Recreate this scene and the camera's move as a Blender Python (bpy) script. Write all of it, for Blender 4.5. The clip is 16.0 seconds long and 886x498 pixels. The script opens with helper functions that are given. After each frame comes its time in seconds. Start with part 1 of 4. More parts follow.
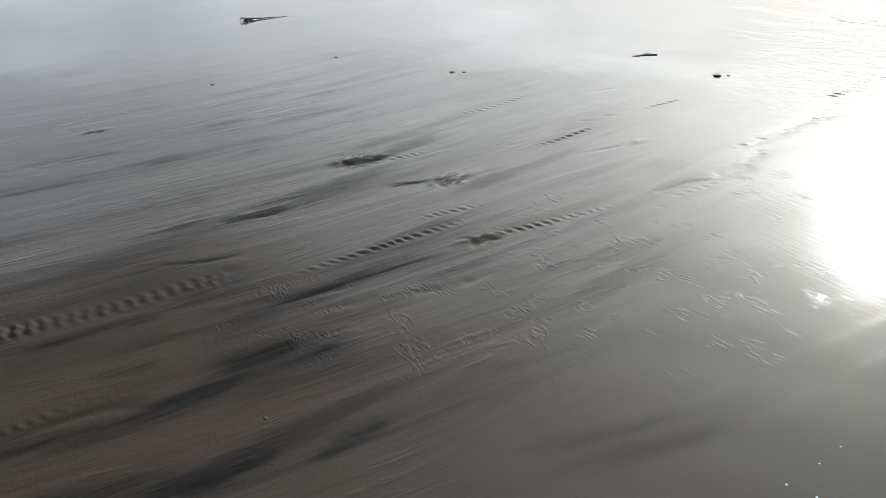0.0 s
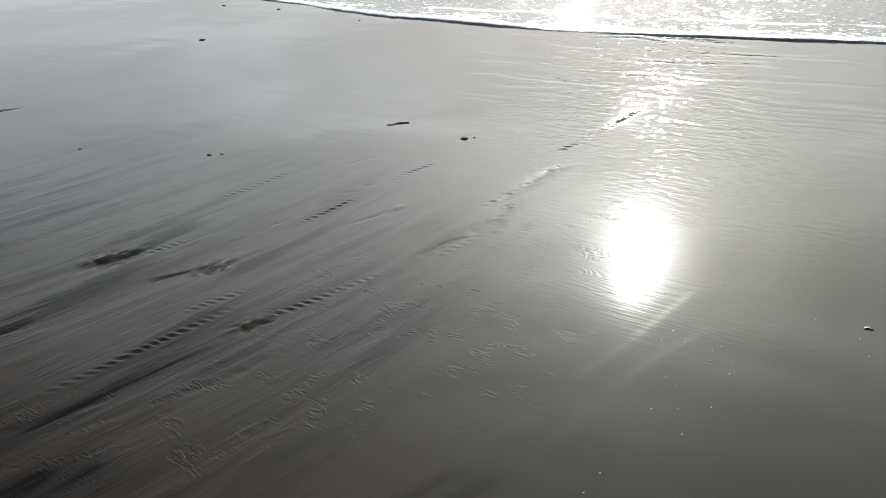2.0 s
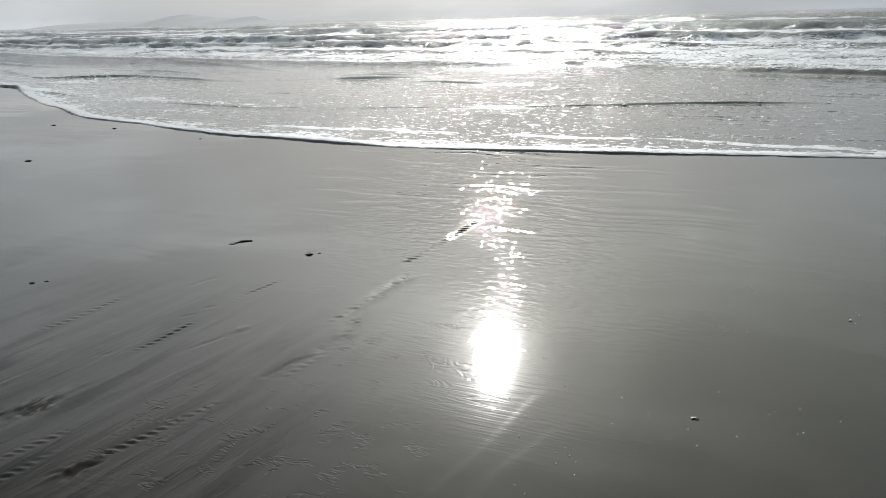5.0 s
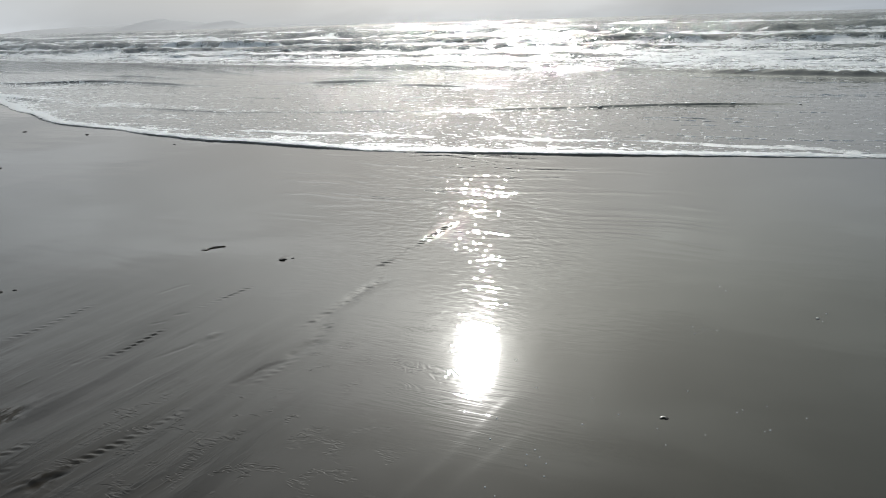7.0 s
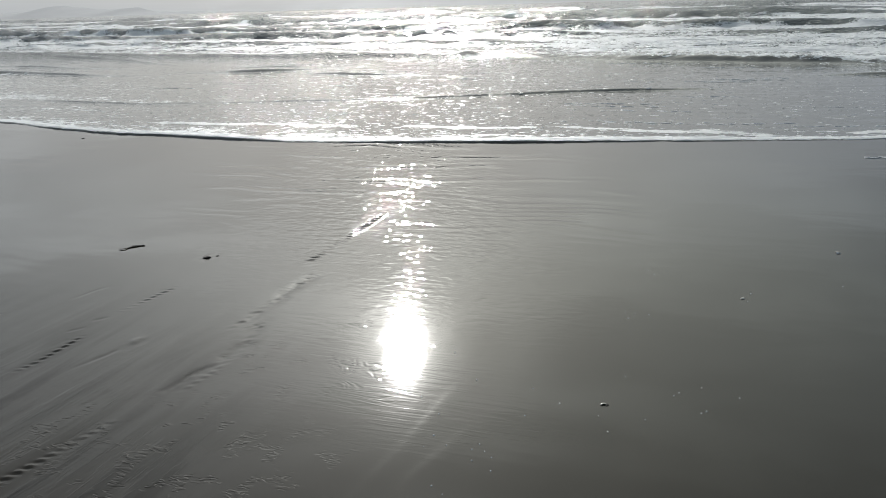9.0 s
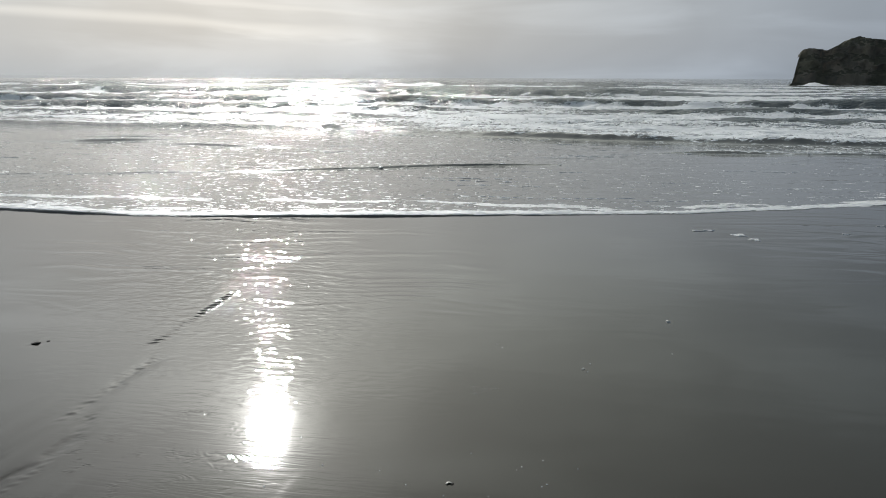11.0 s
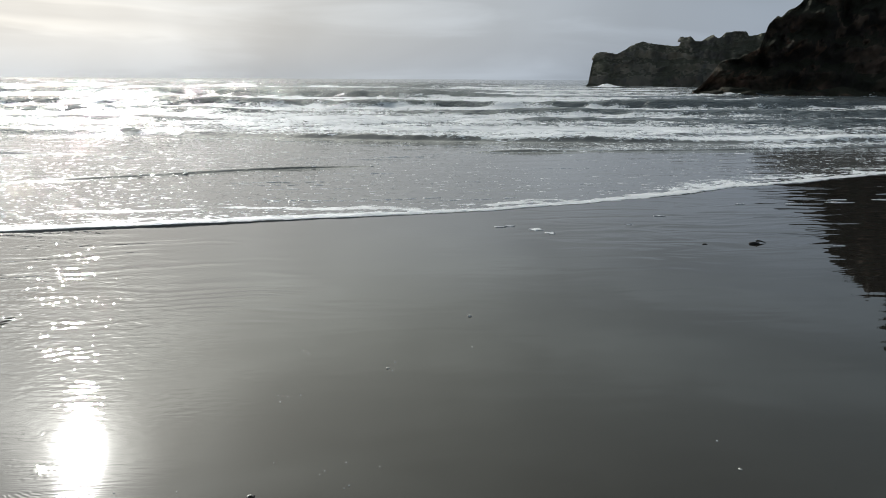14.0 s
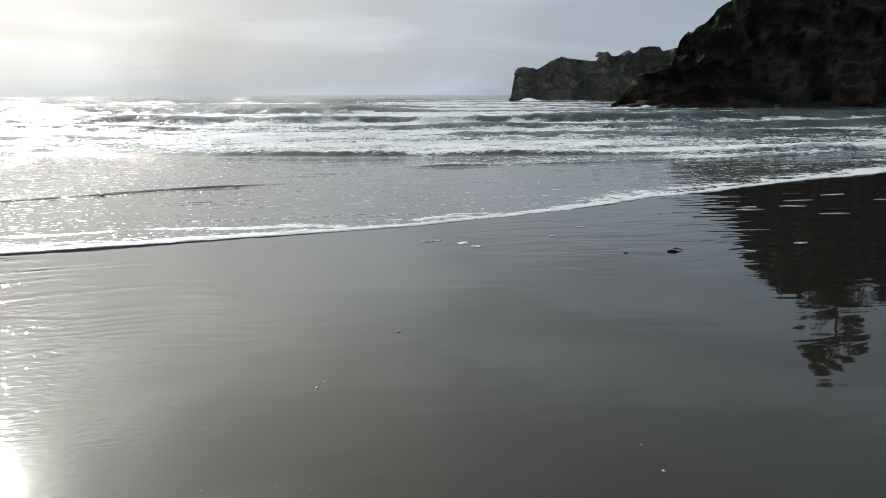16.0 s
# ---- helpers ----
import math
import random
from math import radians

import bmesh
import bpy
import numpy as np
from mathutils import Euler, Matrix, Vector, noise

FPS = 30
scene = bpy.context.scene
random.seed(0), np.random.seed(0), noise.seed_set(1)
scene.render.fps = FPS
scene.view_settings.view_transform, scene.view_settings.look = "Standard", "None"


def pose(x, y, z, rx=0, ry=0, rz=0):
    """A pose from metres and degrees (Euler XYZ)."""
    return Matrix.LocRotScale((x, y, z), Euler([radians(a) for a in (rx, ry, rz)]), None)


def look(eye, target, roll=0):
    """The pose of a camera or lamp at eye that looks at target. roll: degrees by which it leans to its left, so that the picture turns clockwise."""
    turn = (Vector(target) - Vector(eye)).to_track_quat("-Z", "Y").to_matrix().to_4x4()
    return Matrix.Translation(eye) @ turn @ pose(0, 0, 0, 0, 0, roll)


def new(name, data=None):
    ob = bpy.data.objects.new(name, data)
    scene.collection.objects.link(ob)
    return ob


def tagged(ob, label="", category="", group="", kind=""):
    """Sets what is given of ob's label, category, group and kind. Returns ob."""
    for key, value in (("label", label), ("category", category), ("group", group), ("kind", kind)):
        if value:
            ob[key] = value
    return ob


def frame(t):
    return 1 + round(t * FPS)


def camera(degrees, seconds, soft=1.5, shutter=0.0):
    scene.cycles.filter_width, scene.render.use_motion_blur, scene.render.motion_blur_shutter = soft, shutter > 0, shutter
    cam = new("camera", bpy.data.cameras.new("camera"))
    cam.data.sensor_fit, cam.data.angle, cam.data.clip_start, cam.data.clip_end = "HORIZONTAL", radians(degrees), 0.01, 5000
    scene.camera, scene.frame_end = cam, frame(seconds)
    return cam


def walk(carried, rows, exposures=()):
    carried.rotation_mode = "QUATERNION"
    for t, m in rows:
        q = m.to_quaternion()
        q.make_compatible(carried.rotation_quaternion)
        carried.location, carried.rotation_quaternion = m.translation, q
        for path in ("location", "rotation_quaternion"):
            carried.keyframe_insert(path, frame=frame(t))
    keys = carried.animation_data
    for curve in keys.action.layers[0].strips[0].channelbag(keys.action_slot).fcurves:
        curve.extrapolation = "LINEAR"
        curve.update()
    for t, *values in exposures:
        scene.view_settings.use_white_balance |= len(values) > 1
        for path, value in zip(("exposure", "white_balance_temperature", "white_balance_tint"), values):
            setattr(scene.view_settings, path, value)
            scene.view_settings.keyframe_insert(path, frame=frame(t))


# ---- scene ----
cam = camera(60.5, 16.0, soft=0.9)
PATH = [
    (0, (0.251, 0.188, 1.494), (-1.206, 1.164, 0.533), -3.3),
    (0.5, (0.272, 0.213, 1.513), (-1.098, 1.321, 0.566), -3.4),
    (1, (0.297, 0.221, 1.537), (-0.943, 1.5, 0.627), -3.0),
    (1.5, (0.337, 0.245, 1.569), (-0.819, 1.615, 0.682), -2.6),
    (2, (0.325, 0.25, 1.548), (-0.803, 1.674, 0.711), -2.7),
    (2.5, (0.328, 0.255, 1.562), (-0.74, 1.763, 0.797), -2.6),
    (3, (0.336, 0.273, 1.56), (-0.676, 1.851, 0.863), -2.0),
    (3.5, (0.358, 0.275, 1.564), (-0.591, 1.916, 0.927), -2.1),
    (4, (0.363, 0.27, 1.569), (-0.54, 1.948, 0.963), -1.7),
    (6.5, (0.405, 0.275, 1.579), (-0.413, 2.008, 1.008), -1.8),
    (7, (0.415, 0.288, 1.576), (-0.391, 2.026, 1.002), -1.7),
    (7.5, (0.416, 0.294, 1.586), (-0.377, 2.036, 1.005), -1.6),
    (8, (0.409, 0.32, 1.582), (-0.373, 2.066, 0.998), -1.6),
    (8.5, (0.408, 0.348, 1.578), (-0.364, 2.095, 0.984), -2.3),
    (9, (0.341, 0.332, 1.582), (-0.276, 2.134, 0.972), -1.7),
    (9.5, (0.306, 0.332, 1.593), (-0.181, 2.187, 1.026), -1.0),
    (9.7, (0.317, 0.316, 1.602), (-0.135, 2.196, 1.093), -0.4),
    (11.8, (0.516, 0.352, 1.644), (0.314, 2.293, 1.209), -0.1),
    (12, (0.529, 0.352, 1.645), (0.351, 2.295, 1.207), 0.0),
    (12.5, (0.54, 0.346, 1.658), (0.421, 2.293, 1.217), 0.3),
    (13, (0.546, 0.263, 1.666), (0.532, 2.216, 1.233), 0.5),
    (13.5, (0.576, 0.292, 1.665), (0.671, 2.242, 1.231), 0.6),
    (14, (0.58, 0.292, 1.674), (0.754, 2.236, 1.237), 0.3),
    (14.5, (0.587, 0.289, 1.676), (0.808, 2.229, 1.244), -0.1),
    (15, (0.598, 0.287, 1.676), (0.859, 2.224, 1.251), -0.4),
    (15.5, (0.597, 0.26, 1.686), (0.902, 2.194, 1.275), -0.6),
    (16, (0.594, 0.274, 1.683), (0.954, 2.201, 1.284), -0.2),
]


def glide(rows):
    return [(t, look(eye, target, roll)) for t, eye, target, roll in rows]


# the clip's own exposure falls while the bright sea comes into view
EXPOSURES = [(0, 1.27), (0.5, 1.02), (1, 0.70), (1.5, 0.58), (2, 0.44), (2.5, 0.28), (3, 0.15), (3.5, 0.05), (4, -0.02), (6.5, -0.16), (9.5, -0.21), (12, -0.31), (12.5, -0.28), (14, -0.07), (15, 0.06), (16, 0.12)]
walk(cam, glide(PATH), EXPOSURES)

# ---- light ----
SUN_AZ, SUN_EL = 22.4, 25.0          # degrees to the left of +y, above the horizon
sun_dir = Vector((-math.sin(radians(SUN_AZ)) * math.cos(radians(SUN_EL)),
                  math.cos(radians(SUN_AZ)) * math.cos(radians(SUN_EL)), math.sin(radians(SUN_EL))))
sun = new("sun", bpy.data.lights.new("sun", "SUN"))
sun.data.energy, sun.data.angle, sun.data.color = 3.4, radians(2.0), (1.0, 0.985, 0.95)
sun.matrix_world = look(sun_dir * 50, (0, 0, 0))


def math_node(tree, op, a, b=None, c=None, clamp=False):
    n = tree.nodes.new("ShaderNodeMath")
    n.operation, n.use_clamp = op, clamp
    for slot, v in enumerate((a, b, c)):
        if v is None:
            continue
        if isinstance(v, (int, float)):
            n.inputs[slot].default_value = v
        else:
            tree.links.new(v, n.inputs[slot])
    return n.outputs[0]


def step_node(tree, value, low, high):
    """0 below low, 1 above high, smooth between."""
    n = tree.nodes.new("ShaderNodeMapRange")
    n.interpolation_type = "SMOOTHSTEP"
    tree.links.new(value, n.inputs["Value"])
    n.inputs["From Min"].default_value, n.inputs["From Max"].default_value = low, high
    return n.outputs["Result"]


def mix_node(tree, fac, a, b):
    n = tree.nodes.new("ShaderNodeMix")
    n.data_type = "RGBA"
    for slot, v in ((0, fac), (6, a), (7, b)):
        if isinstance(v, (int, float)):
            n.inputs[slot].default_value = v
        elif isinstance(v, tuple):
            n.inputs[slot].default_value = (*v, 1) if len(v) == 3 else v
        else:
            tree.links.new(v, n.inputs[slot])
    return n.outputs[2]


def stretched(tree, scale, turn=0.0, source="Object"):
    """Coordinates turned about z and scaled axis by axis."""
    co = tree.nodes.new("ShaderNodeTexCoord")
    m = tree.nodes.new("ShaderNodeMapping")
    m.inputs["Scale"].default_value = scale
    m.inputs["Rotation"].default_value = (0, 0, radians(turn))
    tree.links.new(co.outputs[source], m.inputs["Vector"])
    return m.outputs[0]


def flow_node(tree, across, down):
    """Coordinates drawn out along the way the backwash runs: leaning near the top of the beach, straight lower down."""
    sep = tree.nodes.new("ShaderNodeSeparateXYZ")
    tree.links.new(tree.nodes.new("ShaderNodeTexCoord").outputs["Object"], sep.inputs[0])
    y = math_node(tree, "MINIMUM", math_node(tree, "MAXIMUM", sep.outputs[1], -1.0), 2.86)
    lean = math_node(tree, "MULTIPLY", y, math_node(tree, "MULTIPLY_ADD", y, -0.035, 0.2))
    both = tree.nodes.new("ShaderNodeCombineXYZ")
    tree.links.new(math_node(tree, "MULTIPLY", math_node(tree, "SUBTRACT", sep.outputs[0], lean), across), both.inputs[0])
    tree.links.new(math_node(tree, "MULTIPLY", sep.outputs[1], down), both.inputs[1])
    return both.outputs[0]


def noise_node(tree, vector, scale, detail=4.0, rough=0.5, distortion=0.0):
    n = tree.nodes.new("ShaderNodeTexNoise")
    n.inputs["Scale"].default_value, n.inputs["Detail"].default_value = scale, detail
    n.inputs["Roughness"].default_value, n.inputs["Distortion"].default_value = rough, distortion
    tree.links.new(vector, n.inputs["Vector"])
    return n.outputs[0]


def bump_node(tree, height, distance, strength=1.0, normal=None):
    n = tree.nodes.new("ShaderNodeBump")
    n.inputs["Distance"].default_value = distance
    if isinstance(strength, (int, float)):
        n.inputs["Strength"].default_value = strength
    else:
        tree.links.new(strength, n.inputs["Strength"])
    tree.links.new(height, n.inputs["Height"])
    if normal is not None:
        tree.links.new(normal, n.inputs["Normal"])
    return n.outputs[0]


# a bright veil of thin cloud, brightest round the sun, over a physical sky
world = bpy.data.worlds.new("sky")
world.use_nodes = True
scene.world = world
wt = world.node_tree
wt.nodes.clear()
sky = wt.nodes.new("ShaderNodeTexSky")
sky.sky_type, sky.sun_disc = "NISHITA", False
sky.sun_elevation, sky.sun_rotation = radians(SUN_EL), radians(-SUN_AZ)
sky.dust_density = 4.0
co = wt.nodes.new("ShaderNodeTexCoord").outputs["Generated"]
dot = wt.nodes.new("ShaderNodeVectorMath")
dot.operation = "DOT_PRODUCT"
wt.links.new(co, dot.inputs[0])
dot.inputs[1].default_value = sun_dir
near_sun = dot.outputs["Value"]
patch_map = wt.nodes.new("ShaderNodeMapping")
patch_map.inputs["Scale"].default_value = (2.2, 2.2, 4.5)
wt.links.new(co, patch_map.inputs["Vector"])
patchy = noise_node(wt, patch_map.outputs[0], 1.3, 4.0, 0.5, 0.5)
facing = math_node(wt, "MAXIMUM", near_sun, 0.0)
broad, wide_glow, tight, core = (math_node(wt, "POWER", facing, n) for n in (3.0, 12.0, 100.0, 700.0))
cloud_map = wt.nodes.new("ShaderNodeMapping")
cloud_map.inputs["Scale"].default_value = (1.6, 1.6, 11.0)
cloud_map.inputs["Rotation"].default_value = (0.0, radians(4), 0.0)
wt.links.new(co, cloud_map.inputs["Vector"])
cloud = step_node(wt, noise_node(wt, cloud_map.outputs[0], 1.7, 5.0, 0.5, 0.4), 0.42, 0.68)
def add_colour(tree, a, b):
    n = tree.nodes.new("ShaderNodeMix")
    n.data_type, n.blend_type = "RGBA", "ADD"
    n.inputs[0].default_value = 1.0
    tree.links.new(a, n.inputs[6])
    tree.links.new(b, n.inputs[7])
    return n.outputs[2]


veil = mix_node(wt, broad, (0.400, 0.497, 0.640), (0.76, 0.82, 0.86))
for amount, colour in ((wide_glow, (0.74, 0.74, 0.715)), (tight, (1.2, 1.2, 1.165)), (core, (5.5, 5.45, 5.3))):
    veil = add_colour(wt, veil, mix_node(wt, amount, (0, 0, 0), colour))
# a bright bank of cloud down the coast
bank = wt.nodes.new("ShaderNodeVectorMath")
bank.operation = "DOT_PRODUCT"
wt.links.new(co, bank.inputs[0])
bank.inputs[1].default_value = (-0.93, 0.36, 0.05)
bank_amount = math_node(wt, "POWER", math_node(wt, "MAXIMUM", bank.outputs["Value"], 0.0), 5.0)
veil = add_colour(wt, veil, mix_node(wt, bank_amount, (0, 0, 0), (0.33, 0.31, 0.265)))
up = wt.nodes.new("ShaderNodeSeparateXYZ")
wt.links.new(co, up.inputs[0])
low_haze = math_node(wt, "MULTIPLY_ADD", step_node(wt, up.outputs[2], 0.02, 0.22), math_node(wt, "MULTIPLY_ADD", broad, 0.48, -0.24), 0.80)
# sea haze dims the glow low under the sun
low_haze = math_node(wt, "MULTIPLY", low_haze, math_node(wt, "MULTIPLY_ADD", math_node(wt, "MULTIPLY", step_node(wt, up.outputs[2], 0.30, 0.05), math_node(wt, "POWER", facing, 24.0)), -1.25, 1.0))
# the veil thins overhead, away from the sun
thinned = math_node(wt, "MULTIPLY", step_node(wt, math_node(wt, "MULTIPLY_ADD", math_node(wt, "SUBTRACT", patchy, 0.5), 0.6, up.outputs[2]), 0.34, 0.76), math_node(wt, "SUBTRACT", 1.0, wide_glow))
low_haze = math_node(wt, "MULTIPLY", low_haze, math_node(wt, "MULTIPLY_ADD", thinned, -0.40, 1.0))
bands = math_node(wt, "MULTIPLY", math_node(wt, "MULTIPLY_ADD", patchy, 0.65, math_node(wt, "MULTIPLY_ADD", cloud, 0.22, 0.60)), low_haze)
shaded = wt.nodes.new("ShaderNodeVectorMath")
shaded.operation = "SCALE"
wt.links.new(veil, shaded.inputs[0])
wt.links.new(bands, shaded.inputs["Scale"])
veil = shaded.outputs[0]
# two long creamy streaks of cirrus over the sea, sinking to the right
for lean, lift, width, amount in ((0.044, 0.041, 0.010, 0.22), (0.062, 0.061, 0.007, 0.12)):
    off = math_node(wt, "SUBTRACT", up.outputs[2], math_node(wt, "MULTIPLY_ADD", up.outputs[0], -lean, lift))
    off = math_node(wt, "ADD", off, math_node(wt, "MULTIPLY_ADD", cloud, 0.012, -0.006))
    lit = math_node(wt, "MULTIPLY", step_node(wt, math_node(wt, "ABSOLUTE", off), width, 0.0), step_node(wt, up.outputs[0], -0.12, -0.40))
    veil = add_colour(wt, veil, mix_node(wt, math_node(wt, "MULTIPLY", lit, step_node(wt, up.outputs[1], 0.2, 0.7)), (0, 0, 0), (amount, amount * 0.95, amount * 0.84)))
# higher up the veil is a shade warmer, most of all over the headland
warm = wt.nodes.new("ShaderNodeVectorMath")
warm.operation = "MULTIPLY"
wt.links.new(veil, warm.inputs[0])
high_tint = mix_node(wt, step_node(wt, up.outputs[0], -0.55, 0.15), (1.33, 1.345, 1.325), (1.37, 1.375, 1.21))
wt.links.new(mix_node(wt, step_node(wt, up.outputs[2], 0.12, 0.36), (1, 1, 1), high_tint), warm.inputs[1])
veil = warm.outputs[0]
thin = wt.nodes.new("ShaderNodeBackground")
thin.inputs["Strength"].default_value = 0.05
wt.links.new(sky.outputs[0], thin.inputs["Color"])
thick = wt.nodes.new("ShaderNodeBackground")
thick.inputs["Strength"].default_value = 1.0
wt.links.new(veil, thick.inputs["Color"])
both = wt.nodes.new("ShaderNodeMixShader")
both.inputs[0].default_value = 0.85
wt.links.new(thin.outputs[0], both.inputs[1])
wt.links.new(thick.outputs[0], both.inputs[2])
wout = wt.nodes.new("ShaderNodeOutputWorld")
wt.links.new(both.outputs[0], wout.inputs["Surface"])
scene.view_settings.exposure = 0.0


# ---- materials ----
def material(name):
    m = bpy.data.materials.new(name)
    m.use_nodes = True
    t = m.node_tree
    return m, t, t.nodes["Principled BSDF"]


def set_in(tree, bsdf, **values):
    for key, v in values.items():
        slot = bsdf.inputs[key.replace("_", " ")]
        if isinstance(v, tuple):
            slot.default_value = (*v, 1) if len(v) == 3 else v
        elif isinstance(v, (int, float)):
            slot.default_value = v
        else:
            tree.links.new(v, slot)


def spot_node(tree, co, x, y, radius):
    """1 at a place on the ground, fading to 0 at the radius."""
    n = tree.nodes.new("ShaderNodeVectorMath")
    n.operation = "DISTANCE"
    tree.links.new(co, n.inputs[0])
    n.inputs[1].default_value = (x, y, 0)
    return step_node(tree, n.outputs["Value"], radius, radius * 0.35)


def make_wet_sand():
    """Dark grey-brown sand under a mirror-thin film of draining water."""
    m, t, b = material("wet_sand")
    co = t.nodes.new("ShaderNodeTexCoord").outputs["Object"]
    sep = t.nodes.new("ShaderNodeSeparateXYZ")
    t.links.new(co, sep.inputs[0])
    x, y = sep.outputs[0], sep.outputs[1]
    grain = noise_node(t, co, 260.0, 2.0)
    blotch = noise_node(t, stretched(t, (1.6, 0.5, 1), 6), 1.0, 5.0, 0.55)
    streak = noise_node(t, flow_node(t, 6.0, 0.75), 1.0, 5.0, 0.58, 0.35)
    thread = noise_node(t, flow_node(t, 24.0, 1.5), 1.0, 4.0, 0.6, 0.3)
    # where heavy dark mineral sand is drawn out in streaks
    upper = step_node(t, math_node(t, "ADD", x, math_node(t, "MULTIPLY", y, 0.25)), -0.4, -1.3)
    upper = math_node(t, "MULTIPLY", upper, math_node(t, "MULTIPLY", step_node(t, y, 4.2, 1.2), step_node(t, x, -6.5, -3.6)))
    drifts = step_node(t, noise_node(t, flow_node(t, 1.5, 0.8), 1.0, 3.0, 0.5, 0.6), 0.40, 0.62)
    dark = math_node(t, "MULTIPLY_ADD", math_node(t, "MULTIPLY", step_node(t, thread, 0.50, 0.66), drifts), 0.28, math_node(t, "MULTIPLY", step_node(t, streak, 0.46, 0.62), math_node(t, "MULTIPLY_ADD", drifts, 0.65, 0.35)))
    dark = math_node(t, "MULTIPLY", math_node(t, "MINIMUM", dark, 1.0), upper)
    # bands and pools of the same black sand with shapes of their own
    mineral = t.nodes.new("ShaderNodeAttribute")
    mineral.attribute_name = "mineral"
    band = math_node(t, "MULTIPLY", mineral.outputs["Fac"], math_node(t, "MULTIPLY_ADD", step_node(t, thread, 0.34, 0.60), 0.5, 0.5))
    dark = math_node(t, "MINIMUM", math_node(t, "ADD", math_node(t, "MULTIPLY", dark, 0.75), band), 1.0)
    col = mix_node(t, blotch, (0.017, 0.0145, 0.010), (0.028, 0.0235, 0.016))
    brown = math_node(t, "MULTIPLY", step_node(t, y, 3.0, 1.0), step_node(t, x, 0.2, -1.2))
    col = mix_node(t, brown, col, mix_node(t, blotch, (0.0225, 0.0170, 0.0122), (0.041, 0.031, 0.0225)))
    col = mix_node(t, math_node(t, "MULTIPLY", grain, 0.35), col, (0.010, 0.0095, 0.0085))
    soaked = step_node(t, y, 2.5, 6.5)
    col = mix_node(t, math_node(t, "MULTIPLY", soaked, 0.75), col, (0.0042, 0.0034, 0.0024))
    col = mix_node(t, math_node(t, "MULTIPLY", dark, 0.92), col, (0.0045, 0.0046, 0.0048))
    # ripple mask on the sun's mirror line, down to the water's edge, for glitter
    sun_lane = math_node(t, "ABSOLUTE", math_node(t, "ADD", x, math_node(t, "MULTIPLY_ADD", y, 0.41, -0.35)))
    glitter_band = step_node(t, sun_lane, 1.7, 0.4)
    # ripples lengthen towards the sea: coordinates that stretch with the way down the beach
    log_y = math_node(t, "LOGARITHM", math_node(t, "MAXIMUM", y, 0.5), math.e)

    def seaward(across, down):
        both = t.nodes.new("ShaderNodeCombineXYZ")
        t.links.new(math_node(t, "MULTIPLY", x, across), both.inputs[0])
        t.links.new(math_node(t, "MULTIPLY", log_y, down), both.inputs[1])
        return both.outputs[0]

    # long wavelets that run in from the water's edge, broken here and there
    edge = math_node(t, "MULTIPLY", step_node(t, y, 4.8, 7.0), step_node(t, sun_lane, 2.8, 0.6))
    bowed = noise_node(t, seaward(0.55, 5.0), 1.0, 2.0, 0.5, 0.0)
    crest = math_node(t, "FRACT", math_node(t, "MULTIPLY_ADD", log_y, 30.0, math_node(t, "MULTIPLY", bowed, 5.0)))
    crest = step_node(t, math_node(t, "ABSOLUTE", math_node(t, "SUBTRACT", crest, 0.5)), 0.42, 0.0)
    broken = step_node(t, noise_node(t, seaward(0.8, 22.0), 1.0, 2.0), 0.44, 0.62)
    n1 = bump_node(t, crest, 0.0068, math_node(t, "MULTIPLY", edge, math_node(t, "MULTIPLY_ADD", broken, 0.90, 0.06)))
    # small restless facets, livelier towards the sea
    herds = step_node(t, noise_node(t, seaward(2.0, 30.0), 1.0, 2.0, 0.5, 0.4), 0.36, 0.62)
    lively = math_node(t, "MULTIPLY", math_node(t, "MULTIPLY", glitter_band, math_node(t, "MULTIPLY_ADD", step_node(t, y, 3.0, 7.2), 1.0, 0.0)), math_node(t, "MULTIPLY_ADD", herds, 0.55, 0.45))
    facets = noise_node(t, seaward(10.5, 95.0), 1.0, 1.3, 0.5, 0.4)
    n1 = bump_node(t, facets, 0.0112, lively, n1)
    # slack water further along, which breaks up the cliff's image
    slack = noise_node(t, stretched(t, (0.8, 2.3, 1)), 1.0, 2.0, 0.45, 1.0)
    n1 = bump_node(t, slack, 0.014, math_node(t, "MULTIPLY", math_node(t, "MULTIPLY", step_node(t, y, 5.0, 9.0), step_node(t, x, 0.8, 4.0)), 0.95), n1)
    # fine rings of ripples where the film drains over small rises
    rings = noise_node(t, stretched(t, (4.0, 30.0, 1)), 1.0, 1.0, 0.4, 1.6)
    ring_zone = math_node(t, "MULTIPLY", step_node(t, sun_lane, 1.3, 0.3), math_node(t, "MULTIPLY", step_node(t, y, 2.3, 3.0), step_node(t, y, 5.5, 4.0)))
    n1 = bump_node(t, rings, 0.00036, math_node(t, "MULTIPLY_ADD", ring_zone, 0.95, 0.0), n1)
    # arcs of standing ripples round a low rise in the glitter's band
    far_off = t.nodes.new("ShaderNodeVectorMath")
    far_off.operation = "DISTANCE"
    t.links.new(co, far_off.inputs[0])
    far_off.inputs[1].default_value = (-0.62, 3.50, 0.0)
    span = math_node(t, "ADD", far_off.outputs["Value"], math_node(t, "MULTIPLY", noise_node(t, stretched(t, (6.0, 6.0, 1)), 1.0, 2.0), 0.30))
    arcs = math_node(t, "SINE", math_node(t, "MULTIPLY", span, 2 * math.pi / 0.036))
